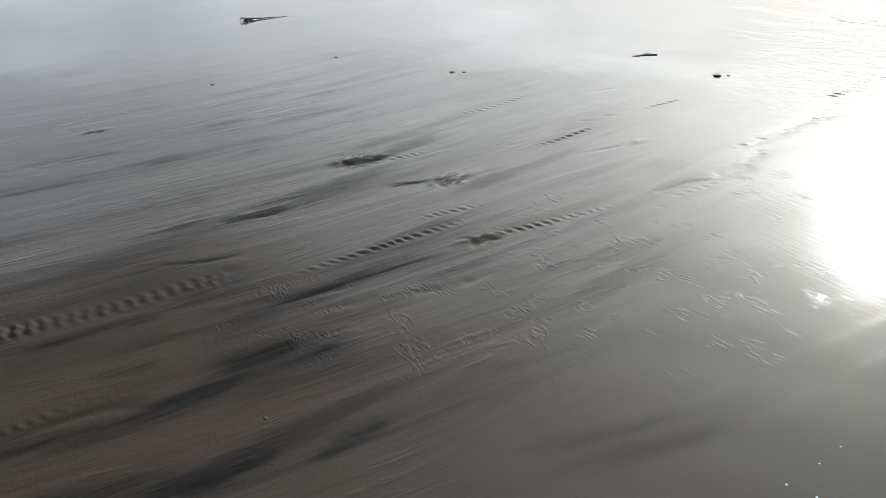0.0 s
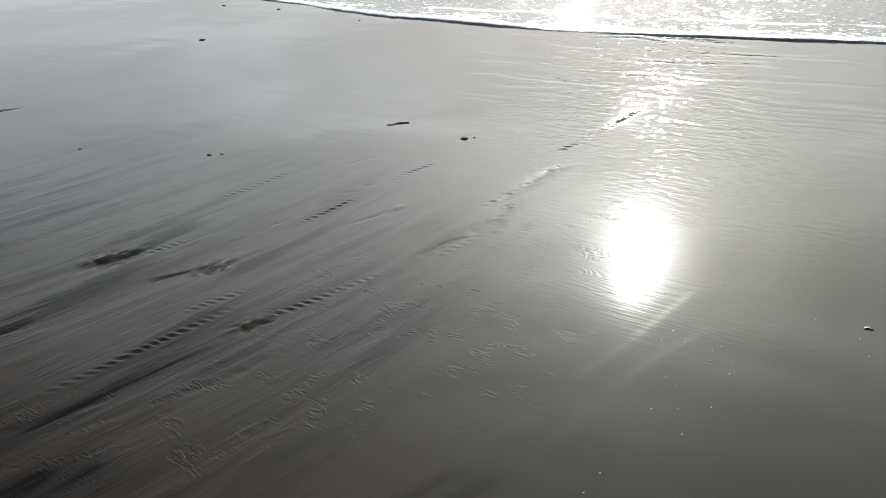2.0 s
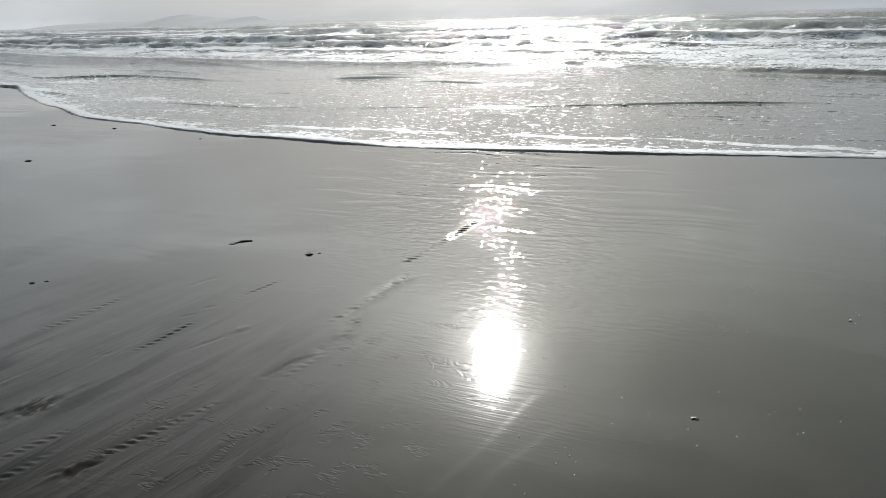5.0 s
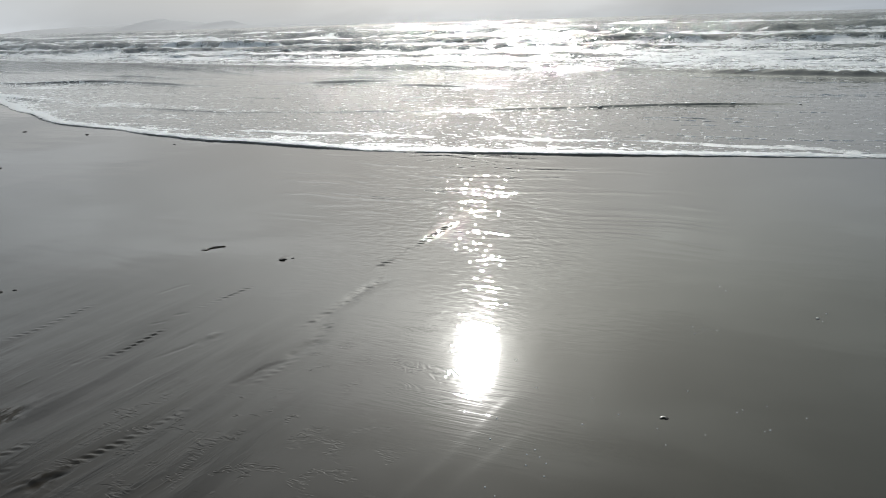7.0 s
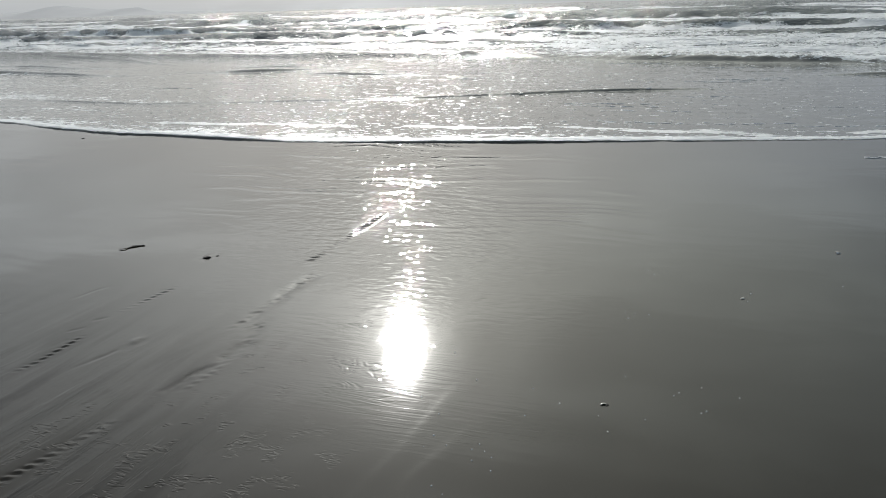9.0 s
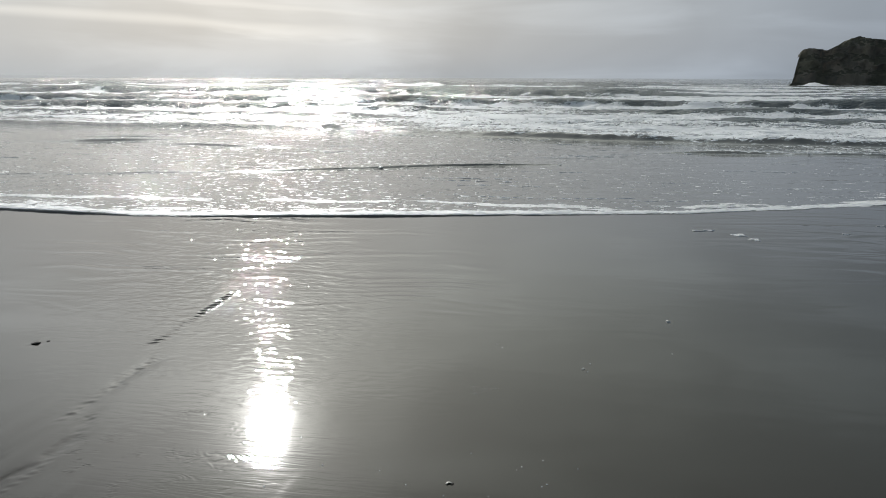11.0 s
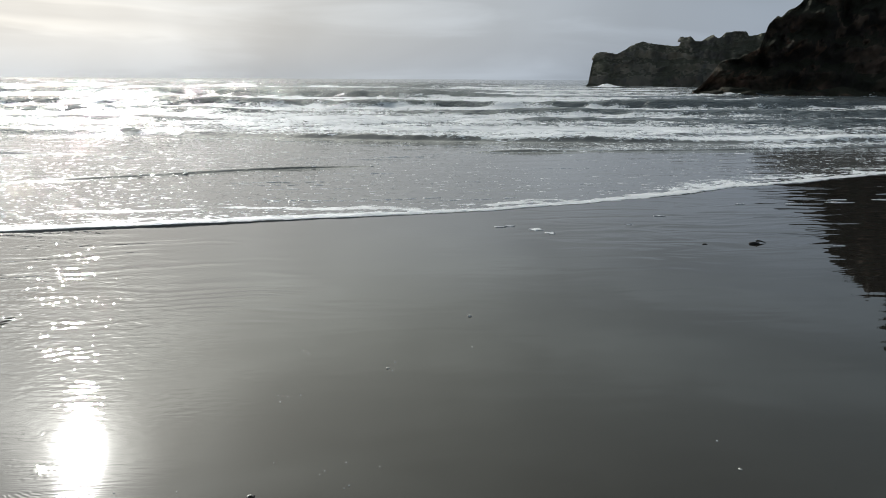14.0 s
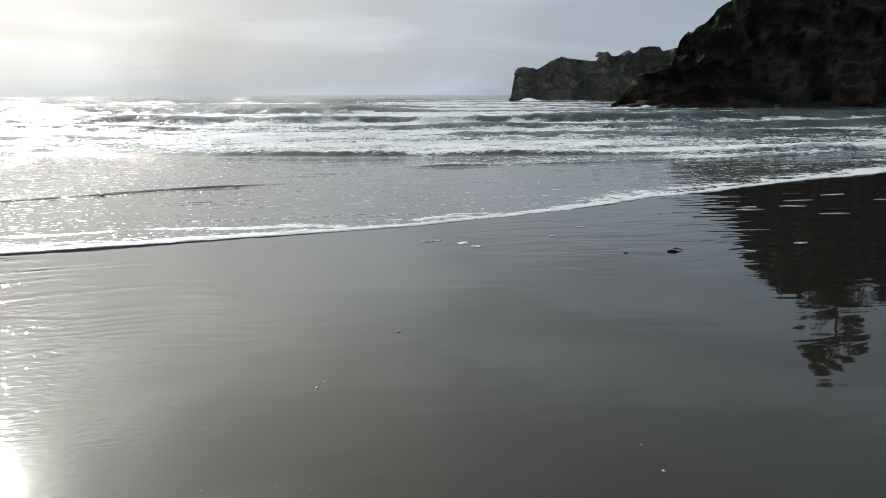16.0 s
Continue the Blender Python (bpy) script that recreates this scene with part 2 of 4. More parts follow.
    arc_zone = math_node(t, "MULTIPLY", math_node(t, "MULTIPLY", step_node(t, far_off.outputs["Value"], 0.95, 0.45), step_node(t, x, -0.70, -0.95)), step_node(t, noise_node(t, stretched(t, (5.0, 7.0, 1)), 1.0, 2.0), 0.48, 0.62))
    n1 = bump_node(t, arcs, 0.00012, arc_zone, n1)
    zone = spot_node(t, co, -1.40, 2.15, 0.9)
    for place in ((-1.42, 3.15, 0.45), (-1.75, 1.3, 0.5), (-1.25, 3.75, 0.25), (-2.0, 0.95, 0.35), (-1.9, 2.3, 0.4)):
        zone = math_node(t, "MAXIMUM", zone, spot_node(t, co, *place))
    patch = step_node(t, noise_node(t, stretched(t, (8.0, 7.0, 1)), 1.0, 2.0, 0.5, 0.5), 0.53, 0.64)
    wriggle = step_node(t, noise_node(t, stretched(t, (14.0, 46.0, 1)), 1.0, 1.0, 0.5, 1.4), 0.44, 0.60)
    n2 = bump_node(t, wriggle, 0.0013, math_node(t, "MULTIPLY", math_node(t, "MULTIPLY", patch, zone), math_node(t, "MULTIPLY_ADD", step_node(t, sun_lane, 0.35, 1.1), 0.68, 0.32)), n1)
    # short scratches and drag lines drawn out by the backwash
    dragged = math_node(t, "MULTIPLY", step_node(t, noise_node(t, flow_node(t, 34.0, 5.0), 1.0, 3.0, 0.55, 0.4), 0.50, 0.70),
                        math_node(t, "MULTIPLY", upper, step_node(t, noise_node(t, stretched(t, (3.0, 1.6, 1)), 1.0, 2.0), 0.46, 0.60)))
    n2 = bump_node(t, dragged, 0.0012, 0.9, n2)
    n2 = bump_node(t, streak, 0.013, math_node(t, "MULTIPLY", upper, 0.6), n2)
    ripply = math_node(t, "MULTIPLY", upper, step_node(t, noise_node(t, stretched(t, (2.4, 2.4, 1), 40), 1.0, 2.0), 0.52, 0.64))
    n2 = bump_node(t, noise_node(t, stretched(t, (16.0, 40.0, 1)), 1.0, 2.0, 0.5, 0.8), 0.0022, math_node(t, "MULTIPLY", ripply, 0.6), n2)
    soft = noise_node(t, stretched(t, (0.7, 1.7, 1), -8), 1.0, 3.0, 0.5, 0.3)
    n3 = bump_node(t, soft, 0.014, math_node(t, "MULTIPLY_ADD", step_node(t, sun_lane, 0.9, 2.4), 0.22, 0.08), n2)
    damp = step_node(t, noise_node(t, stretched(t, (1.1, 0.4, 1), 10), 1.0, 4.0), 0.40, 0.62)
    bare = spot_node(t, co, -3.10, 1.93, 0.19)
    for place in ((-2.57, 2.15, 0.14), (-1.98, 1.87, 0.09), (-4.61, 0.94, 0.10)):
        bare = math_node(t, "MAXIMUM", bare, spot_node(t, co, *place))
    ragged = step_node(t, noise_node(t, stretched(t, (55.0, 14.0, 1), 22), 1.0, 4.0, 0.6, 0.6), 0.42, 0.56)
    gone = math_node(t, "MULTIPLY", math_node(t, "MULTIPLY", bare, ragged), 0.8)
    drained = math_node(t, "MULTIPLY", math_node(t, "MULTIPLY", step_node(t, y, 1.9, 0.6), step_node(t, x, -0.7, -1.6)), step_node(t, x, -3.6, -2.4))     # the film has run off the highest sand
    film = math_node(t, "SUBTRACT", 1.0, math_node(t, "MAXIMUM", gone, math_node(t, "MAXIMUM", math_node(t, "MAXIMUM", math_node(t, "MAXIMUM", math_node(t, "MULTIPLY", dark, 0.74), math_node(t, "MULTIPLY", math_node(t, "MULTIPLY", upper, step_node(t, y, 3.2, 1.4)), 0.28)), math_node(t, "MULTIPLY", band, 0.90)), math_node(t, "MULTIPLY", drained, 0.88))))
    set_in(t, b, Base_Color=col, Roughness=0.9, Specular_IOR_Level=0.03, Coat_Weight=film, Coat_IOR=1.34,
           Coat_Roughness=math_node(t, "MULTIPLY_ADD", step_node(t, y, 3.6, 4.4), -0.029, math_node(t, "MULTIPLY_ADD", damp, 0.006, 0.045)))
    t.links.new(n3, b.inputs["Coat Normal"])
    t.links.new(bump_node(t, grain, 0.0015, 0.5, n2), b.inputs["Normal"])
    return m


def make_sea():
    """Shallow grey-green sea; the foam layer says where it is white."""
    m, t, b = material("sea_water")
    co = t.nodes.new("ShaderNodeTexCoord").outputs["Object"]
    sep = t.nodes.new("ShaderNodeSeparateXYZ")
    t.links.new(co, sep.inputs[0])
    y = sep.outputs[1]
    at = t.nodes.new("ShaderNodeAttribute")
    at.attribute_name = "foam"
    foam = at.outputs["Fac"]
    fine = noise_node(t, stretched(t, (5.0, 9.0, 5.0)), 1.0, 6.0, 0.62, 0.8)
    wide = noise_node(t, stretched(t, (0.35, 1.3, 1.0), -3), 1.0, 5.0, 0.6, 0.8)
    lace = math_node(t, "ADD", math_node(t, "MULTIPLY", fine, 0.5), math_node(t, "MULTIPLY", wide, 0.5))
    near = step_node(t, y, 62.0, 26.0)
    crisp = math_node(t, "MULTIPLY_ADD", fine, 1.9, -0.45)
    lace = math_node(t, "ADD", lace, math_node(t, "MULTIPLY", math_node(t, "SUBTRACT", crisp, lace), near))
    white = step_node(t, math_node(t, "ADD", lace, foam), 0.99, 1.10)
    deep = step_node(t, y, 21.0, 26.5)
    col = mix_node(t, deep, (0.105, 0.107, 0.104), (0.080, 0.096, 0.102))
    col = mix_node(t, white, col, (0.80, 0.82, 0.83))
    chop = noise_node(t, stretched(t, (9.0, 4.5, 7.0), -3), 1.0, 2.0, 0.55, 0.8)
    swell = noise_node(t, stretched(t, (0.9, 2.6, 1.0), 3), 1.0, 4.0, 0.6, 0.5)
    peaks = math_node(t, "ADD", step_node(t, chop, 0.52, 0.63), math_node(t, "MULTIPLY", chop, 0.25))
    n1 = bump_node(t, peaks, 0.0075, math_node(t, "MULTIPLY", math_node(t, "MULTIPLY_ADD", deep, 0.3, 0.7), math_node(t, "MULTIPLY_ADD", step_node(t, sep.outputs[0], 5.0, -2.0), 0.85, 0.15)))
    n2 = bump_node(t, swell, 0.13, math_node(t, "MULTIPLY_ADD", deep, 0.75, 0.05), n1)
    churn = noise_node(t, stretched(t, (1.8, 4.6, 3.0), -2), 1.0, 4.0, 0.62, 0.6)
    n2 = bump_node(t, churn, 0.23, math_node(t, "MULTIPLY", deep, 0.9), n2)
    n3 = bump_node(t, fine, 0.05, math_node(t, "MULTIPLY", white, 0.8), n2)
    set_in(t, b, Base_Color=col, IOR=1.34, Roughness=math_node(t, "MULTIPLY_ADD", white, 0.38, math_node(t, "MULTIPLY_ADD", deep, 0.01, 0.045)), Normal=n3)
    return m


def backlit(tree, bsdf, colour, amount):
    """Foam lets the light behind it through."""
    through_light = tree.nodes.new("ShaderNodeBsdfTranslucent")
    tree.links.new(colour, through_light.inputs["Color"])
    mixed = tree.nodes.new("ShaderNodeMixShader")
    mixed.inputs[0].default_value = amount
    tree.links.new(bsdf.outputs[0], mixed.inputs[1])
    tree.links.new(through_light.outputs[0], mixed.inputs[2])
    tree.links.new(mixed.outputs[0], tree.nodes["Material Output"].inputs["Surface"])


def make_foam():
    m, t, b = material("sea_foam")
    co = t.nodes.new("ShaderNodeTexCoord").outputs["Object"]
    bubbles = t.nodes.new("ShaderNodeTexVoronoi")
    bubbles.inputs["Scale"].default_value = 90.0
    t.links.new(co, bubbles.inputs["Vector"])
    worn = noise_node(t, co, 9.0, 4.0, 0.6)
    col = mix_node(t, worn, (0.72, 0.73, 0.73), (0.92, 0.93, 0.93))
    set_in(t, b, Base_Color=col, Roughness=0.55, Normal=bump_node(t, bubbles.outputs["Distance"], 0.006, 0.7))
    backlit(t, b, col, 0.12)
    return m


def make_rock(name, low, high, green, amount, rust, rusty):
    m, t, b = material(name)
    co = t.nodes.new("ShaderNodeTexCoord").outputs["Object"]
    big = noise_node(t, co, 0.16, 6.0, 0.62, 0.6)
    gullies = noise_node(t, stretched(t, (0.17, 0.17, 0.055)), 1.0, 5.0, 0.55, 0.7)
    stains = noise_node(t, stretched(t, (0.16, 0.16, 0.06), 4), 1.0, 5.0, 0.6, 0.8)
    fine = noise_node(t, co, 1.7, 7.0, 0.65)
    col = mix_node(t, step_node(t, gullies, 0.44, 0.64), low, high)
    col = mix_node(t, math_node(t, "MULTIPLY", step_node(t, stains, 0.52, 0.66), rusty), col, rust)
    col = mix_node(t, math_node(t, "MULTIPLY", step_node(t, fine, 0.5, 0.72), 0.12), col, tuple(c * 1.6 for c in high))
    col = mix_node(t, math_node(t, "MULTIPLY", step_node(t, big, 0.46, 0.6), amount), col, green)
    # near-level faces mixed darker, as turf, to hold down their sunlit rim
    lie = t.nodes.new("ShaderNodeSeparateXYZ")
    t.links.new(t.nodes.new("ShaderNodeNewGeometry").outputs["Normal"], lie.inputs[0])
    dim_turf = step_node(t, math_node(t, "MULTIPLY_ADD", math_node(t, "SUBTRACT", fine, 0.5), 0.5, lie.outputs[2]), 0.35, 0.62)
    col = mix_node(t, math_node(t, "MULTIPLY", dim_turf, 0.85), col, tuple(c * 0.6 for c in green))
    set_in(t, b, Base_Color=col, Roughness=0.9, Specular_IOR_Level=0.10, Normal=bump_node(t, fine, 0.7, 0.8, bump_node(t, gullies, 1.6, 0.6)))
    return m


def make_flecks():
    """Thin wet foam that glints."""
    m, t, b = material("wet_foam")
    co = t.nodes.new("ShaderNodeTexCoord").outputs["Object"]
    n = noise_node(t, co, 30.0, 3.0)
    col = mix_node(t, n, (0.80, 0.81, 0.81), (0.93, 0.94, 0.94))
    set_in(t, b, Base_Color=col, Roughness=0.28, IOR=1.35, Normal=bump_node(t, n, 0.012, 0.9))
    backlit(t, b, col, 0.08)
    return m


def make_plain(name, low, high, scale, rough, bump=0.002, sheen=0.5):
    """Two tones of one stuff, mottled at the given scale."""
    m, t, b = material(name)
    co = t.nodes.new("ShaderNodeTexCoord").outputs["Object"]
    n = noise_node(t, co, scale, 5.0, 0.6)
    set_in(t, b, Base_Color=mix_node(t, n, low, high), Roughness=rough, Specular_IOR_Level=sheen, Normal=bump_node(t, n, bump, 0.7))
    return m


wet_sand, sea_water, sea_foam, wet_foam = make_wet_sand(), make_sea(), make_foam(), make_flecks()
dark_rock = make_rock("dark_rock", (0.028, 0.024, 0.021), (0.150, 0.108, 0.080), (0.048, 0.050, 0.033), 0.5, (0.21, 0.125, 0.084), 0.60)
# far headland: rock colours lightened to stand for the haze before it
hazed_rock = make_rock("hazed_rock", (0.15, 0.142, 0.125), (0.33, 0.295, 0.235), (0.17, 0.17, 0.12), 0.6, (0.34, 0.28, 0.21), 0.5)
weed = make_plain("wet_weed", (0.010, 0.009, 0.006), (0.035, 0.028, 0.016), 40, 0.25)
pebble_stone = make_plain("pebble_stone", (0.010, 0.010, 0.0105), (0.030, 0.028, 0.026), 60, 0.7, 0.002, 0.12)
shell_white = make_plain("shell_white", (0.45, 0.42, 0.37), (0.72, 0.69, 0.63), 120, 0.4)
bark = make_plain("bark", (0.035, 0.028, 0.022), (0.08, 0.064, 0.05), 6, 0.9, 0.03)
needles = make_plain("needles", (0.022, 0.036, 0.016), (0.05, 0.07, 0.03), 3, 0.7)
scrub_leaf = make_plain("scrub_leaf", (0.028, 0.040, 0.016), (0.07, 0.075, 0.034), 2, 0.75)


# a grey emission stands in for the sea haze over the hills
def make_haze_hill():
    m, t, b = material("haze_glow_hill")
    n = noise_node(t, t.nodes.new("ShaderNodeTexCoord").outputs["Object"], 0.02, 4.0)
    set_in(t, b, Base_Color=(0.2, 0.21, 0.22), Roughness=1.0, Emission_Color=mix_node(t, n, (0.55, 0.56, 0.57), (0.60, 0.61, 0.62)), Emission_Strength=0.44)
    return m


def make_bubble():
    m, t, b = material("bubble_skin")
    n = noise_node(t, t.nodes.new("ShaderNodeTexCoord").outputs["Object"], 150.0, 2.0)
    set_in(t, b, Base_Color=mix_node(t, n, (0.75, 0.76, 0.75), (0.93, 0.94, 0.94)), Roughness=0.22, IOR=1.4)
    return m


haze_glow_hill, bubble_skin = make_haze_hill(), make_bubble()


# ---- mesh helpers ----
def lattice(ix, iy, seed):
    v = (ix * 374761393 + iy * 668265263 + seed * 974634777) & 0xFFFFFFFF
    v = ((v ^ (v >> 13)) * 1274126177) & 0xFFFFFFFF
    return ((v ^ (v >> 16)) & 0xFFFF) / 65535.0


def wander(x, y, seed=0, octaves=4, gain=0.5):
    """Smooth random field, about -1 to 1, one feature a unit."""
    x, y = np.broadcast_arrays(np.asarray(x, float), np.asarray(y, float))
    total, size, sum_size = np.zeros(x.shape), 1.0, 0.0
    for k in range(octaves):
        fx, fy = np.floor(x), np.floor(y)
        ix, iy = fx.astype(np.int64), fy.astype(np.int64)
        u, v = x - fx, y - fy
        u, v = u * u * (3 - 2 * u), v * v * (3 - 2 * v)
        s = seed * 17 + k
        top = lattice(ix, iy, s) * (1 - u) + lattice(ix + 1, iy, s) * u
        low = lattice(ix, iy + 1, s) * (1 - u) + lattice(ix + 1, iy + 1, s) * u
        total += size * ((top * (1 - v) + low * v) * 2 - 1)
        sum_size += size
        x, y, size = x * 2.03 + 11.3, y * 2.03 + 7.7, size * gain
    return total / sum_size


def ramp(v, low, high):
    k = np.clip((np.asarray(v, float) - low) / (high - low), 0, 1)
    return k * k * (3 - 2 * k)


def curve(x, xs, ys, soft):
    """A smoothed run through a few places."""
    grid = np.linspace(xs[0], xs[-1], 2000)
    v = np.interp(grid, xs, ys)
    n = max(3, int(soft / (grid[1] - grid[0])))
    k = np.hanning(n + 2)
    k /= k.sum()
    v = np.convolve(np.pad(v, (len(k) // 2, len(k) - 1 - len(k) // 2), mode="reflect", reflect_type="odd"), k, mode="valid")
    return np.interp(x, grid, v)


def sheet(name, X, Y, Z, mat, parent=None, foam=None, closed=False):
    """A mesh over a grid of places."""
    rows, cols = X.shape
    me = bpy.data.meshes.new(name)
    co = np.stack([X, Y, Z], -1).reshape(-1, 3).astype(np.float32)
    a = (np.arange(rows - 1)[:, None] * cols + np.arange(cols - 1)[None]).ravel()
    quads = np.stack([a, a + 1, a + cols + 1, a + cols], -1)
    if closed:
        e = np.arange(rows - 1) * cols
        quads = np.concatenate([quads, np.stack([e + cols - 1, e, e + cols, e + 2 * cols - 1], -1)])
    quads = quads.astype(np.int32)
    me.vertices.add(len(co))
    me.vertices.foreach_set("co", co.ravel())
    me.loops.add(quads.size)
    me.loops.foreach_set("vertex_index", quads.ravel())
    me.polygons.add(len(quads))
    me.polygons.foreach_set("loop_start", np.arange(0, quads.size, 4, dtype=np.int32))
    me.polygons.foreach_set("use_smooth", np.ones(len(quads), bool))
    me.update(calc_edges=True)
    if foam is not None:
        me.attributes.new("foam", "FLOAT", "POINT").data.foreach_set("value", foam.ravel().astype(np.float32))
    me.materials.append(mat)
    ob = new(name, me)
    ob.parent = parent
    return ob


def part(name, bm, mat, parent=None, label="", smooth=True):
    me = bpy.data.meshes.new(name)
    bm.normal_update()
    bm.to_mesh(me)
    bm.free()
    if smooth:
        me.polygons.foreach_set("use_smooth", np.ones(len(me.polygons), bool))
    me.materials.append(mat)
    ob = new(name, me)
    ob.parent = parent
    if label:
        ob["label"] = label
    return ob


def thing(name, x, y, z, label, category, group="", kind="", turn=0.0):
    ob = new(name)
    ob.matrix_basis = pose(x, y, z, 0, 0, turn)
    ob.empty_display_size = 0.1
    return tagged(ob, label, category, group, kind)


def tube(bm, places, radii, sides=8):
    """A tapering round rod through places, closed at both ends."""
    places = [Vector(p) for p in places]
    rings = []
    for n, p in enumerate(places):
        way = (places[min(n + 1, len(places) - 1)] - places[max(n - 1, 0)]).normalized()
        side = way.orthogonal().normalized()
        if rings:
            side = (last - way * last.dot(way)).normalized()
        last = side
        up = way.cross(side)
        rings.append([bm.verts.new(p + (side * math.cos(a) + up * math.sin(a)) * radii[n])
                      for a in (2 * math.pi * k / sides for k in range(sides))])
    for a, b in zip(rings, rings[1:]):
        for k in range(sides):
            bm.faces.new((a[k], a[(k + 1) % sides], b[(k + 1) % sides], b[k]))
    bm.faces.new(rings[0][::-1])
    bm.faces.new(rings[-1])


def lump(radius, squash, rough, seed, detail=3, wide=1.0):
    """An uneven rounded stone-like body that sits on z = 0."""
    bm = bmesh.new()
    bmesh.ops.create_icosphere(bm, subdivisions=detail, radius=1.0)
    off = Vector((seed * 3.7, seed * 1.9, seed * 5.3))
    for v in bm.verts:
        d = 1 + rough * noise.fractal(v.co * 1.3 + off, 1.0, 2.0, 4)
        v.co = Vector((v.co.x * wide, v.co.y, v.co.z * squash)) * radius * d
        v.co.z = max(v.co.z, -0.25 * radius * squash)
    return bm


# ---- the beach ----
SHORE_X = (-400, -60, -30, -20, -17, -12, -9, -7, -5, -3, -1, 1, 2.2, 3.5, 5.5, 7.4, 10.6, 13, 20, 40, 60, 400)
SHORE_Y = (80, 22, 17.0, 14.6, 12.6, 10.1, 9.25, 8.9, 8.7, 8.95, 9.3, 9.65, 9.95, 10.4, 11.4, 12.4, 13.7, 14.6, 17.0, 24.0, 32, 180)


def shore(x):
    """Where the front of the last wave lies."""
    x = np.asarray(x, float)
    return curve(x, SHORE_X, SHORE_Y, 1.6) + 0.09 * wander(x * 0.8, 0, 5, 3) + 0.05 * wander(x * 2.3, 0, 6, 3) + 0.10 * ramp(x, 3, 7) * wander(x * 1.3, 0, 7, 4, 0.6)


def stretches(fine_low, fine_high, step, far, growth):
    """Coordinates: even steps in the middle, growing outwards."""
    mid = np.arange(fine_low, fine_high, step)
    out, d, p = [], step, 0.0
    while p < far:
        d *= growth
        p += d
        out.append(p)
    out = np.array(out)
    return np.concatenate([fine_low - out[::-1], mid, mid[-1] + out])


# runs of tread-like ripple marks: places, spacing, height, half width
TRAILS = [
    (((-2.56, 0.02), (-2.49, 0.31), (-2.45, 0.5), (-2.42, 0.82), (-2.37, 0.96)), 0.050, 0.0074, 0.036),
    (((-2.23, 1.08), (-2.21, 1.33), (-2.19, 1.58), (-2.15, 1.96)), 0.044, 0.0050, 0.030),
    (((-2.32, 1.75), (-2.23, 2.09)), 0.040, 0.0030, 0.035),
    (((-1.98, 1.92), (-1.92, 2.16), (-1.84, 2.54)), 0.045, 0.0045, 0.026),
    (((-1.74, 2.75), (-1.71, 2.98), (-1.71, 3.23), (-1.80, 3.62)), 0.060, 0.0015, 0.024),
    (((-1.92, 3.4), (-1.90, 3.72), (-1.87, 4.2), (-1.97, 4.55)), 0.070, 0.0009, 0.03),
    (((-2.04, 4.5), (-2.02, 5.02), (-2.02, 5.80)), 0.070, 0.0052, 0.066),
    (((-2.64, 2.7), (-2.61, 2.86), (-2.62, 3.2)), 0.048, 0.0036, 0.026),
    (((-2.68, 3.4), (-2.64, 3.65), (-2.60, 3.95)), 0.048, 0.0030, 0.022),
    (((-3.34, 2.70), (-3.30, 2.89), (-3.32, 3.35)), 0.050, 0.0028, 0.022),
    (((-1.96, -0.1), (-1.95, 0.04), (-1.94, 0.28)), 0.040, 0.0040, 0.030),
    (((-3.02, 2.00), (-2.95, 2.28)), 0.040, 0.0028, 0.035),
    (((-4.9, 1.05), (-4.75, 1.7), (-4.7, 2.2)), 0.060, 0.0018, 0.020),
]
# shallow knots of disturbed sand: place, half length, half width, depth
PITS = [(-3.10, 1.93, 0.15, 0.05, 0.010), (-2.57, 2.14, 0.11, 0.05, 0.009), (-1.98, 1.87, 0.08, 0.025, 0.007), (-4.61, 0.94, 0.08, 0.03, 0.006),
        (-2.45, 0.95, 0.06, 0.04, 0.007), (-2.76, 4.46, 0.06, 0.03, 0.005), (-1.90, 3.57, 0.05, 0.03, 0.0025), (-2.29, 3.16, 0.05, 0.03, 0.005)]
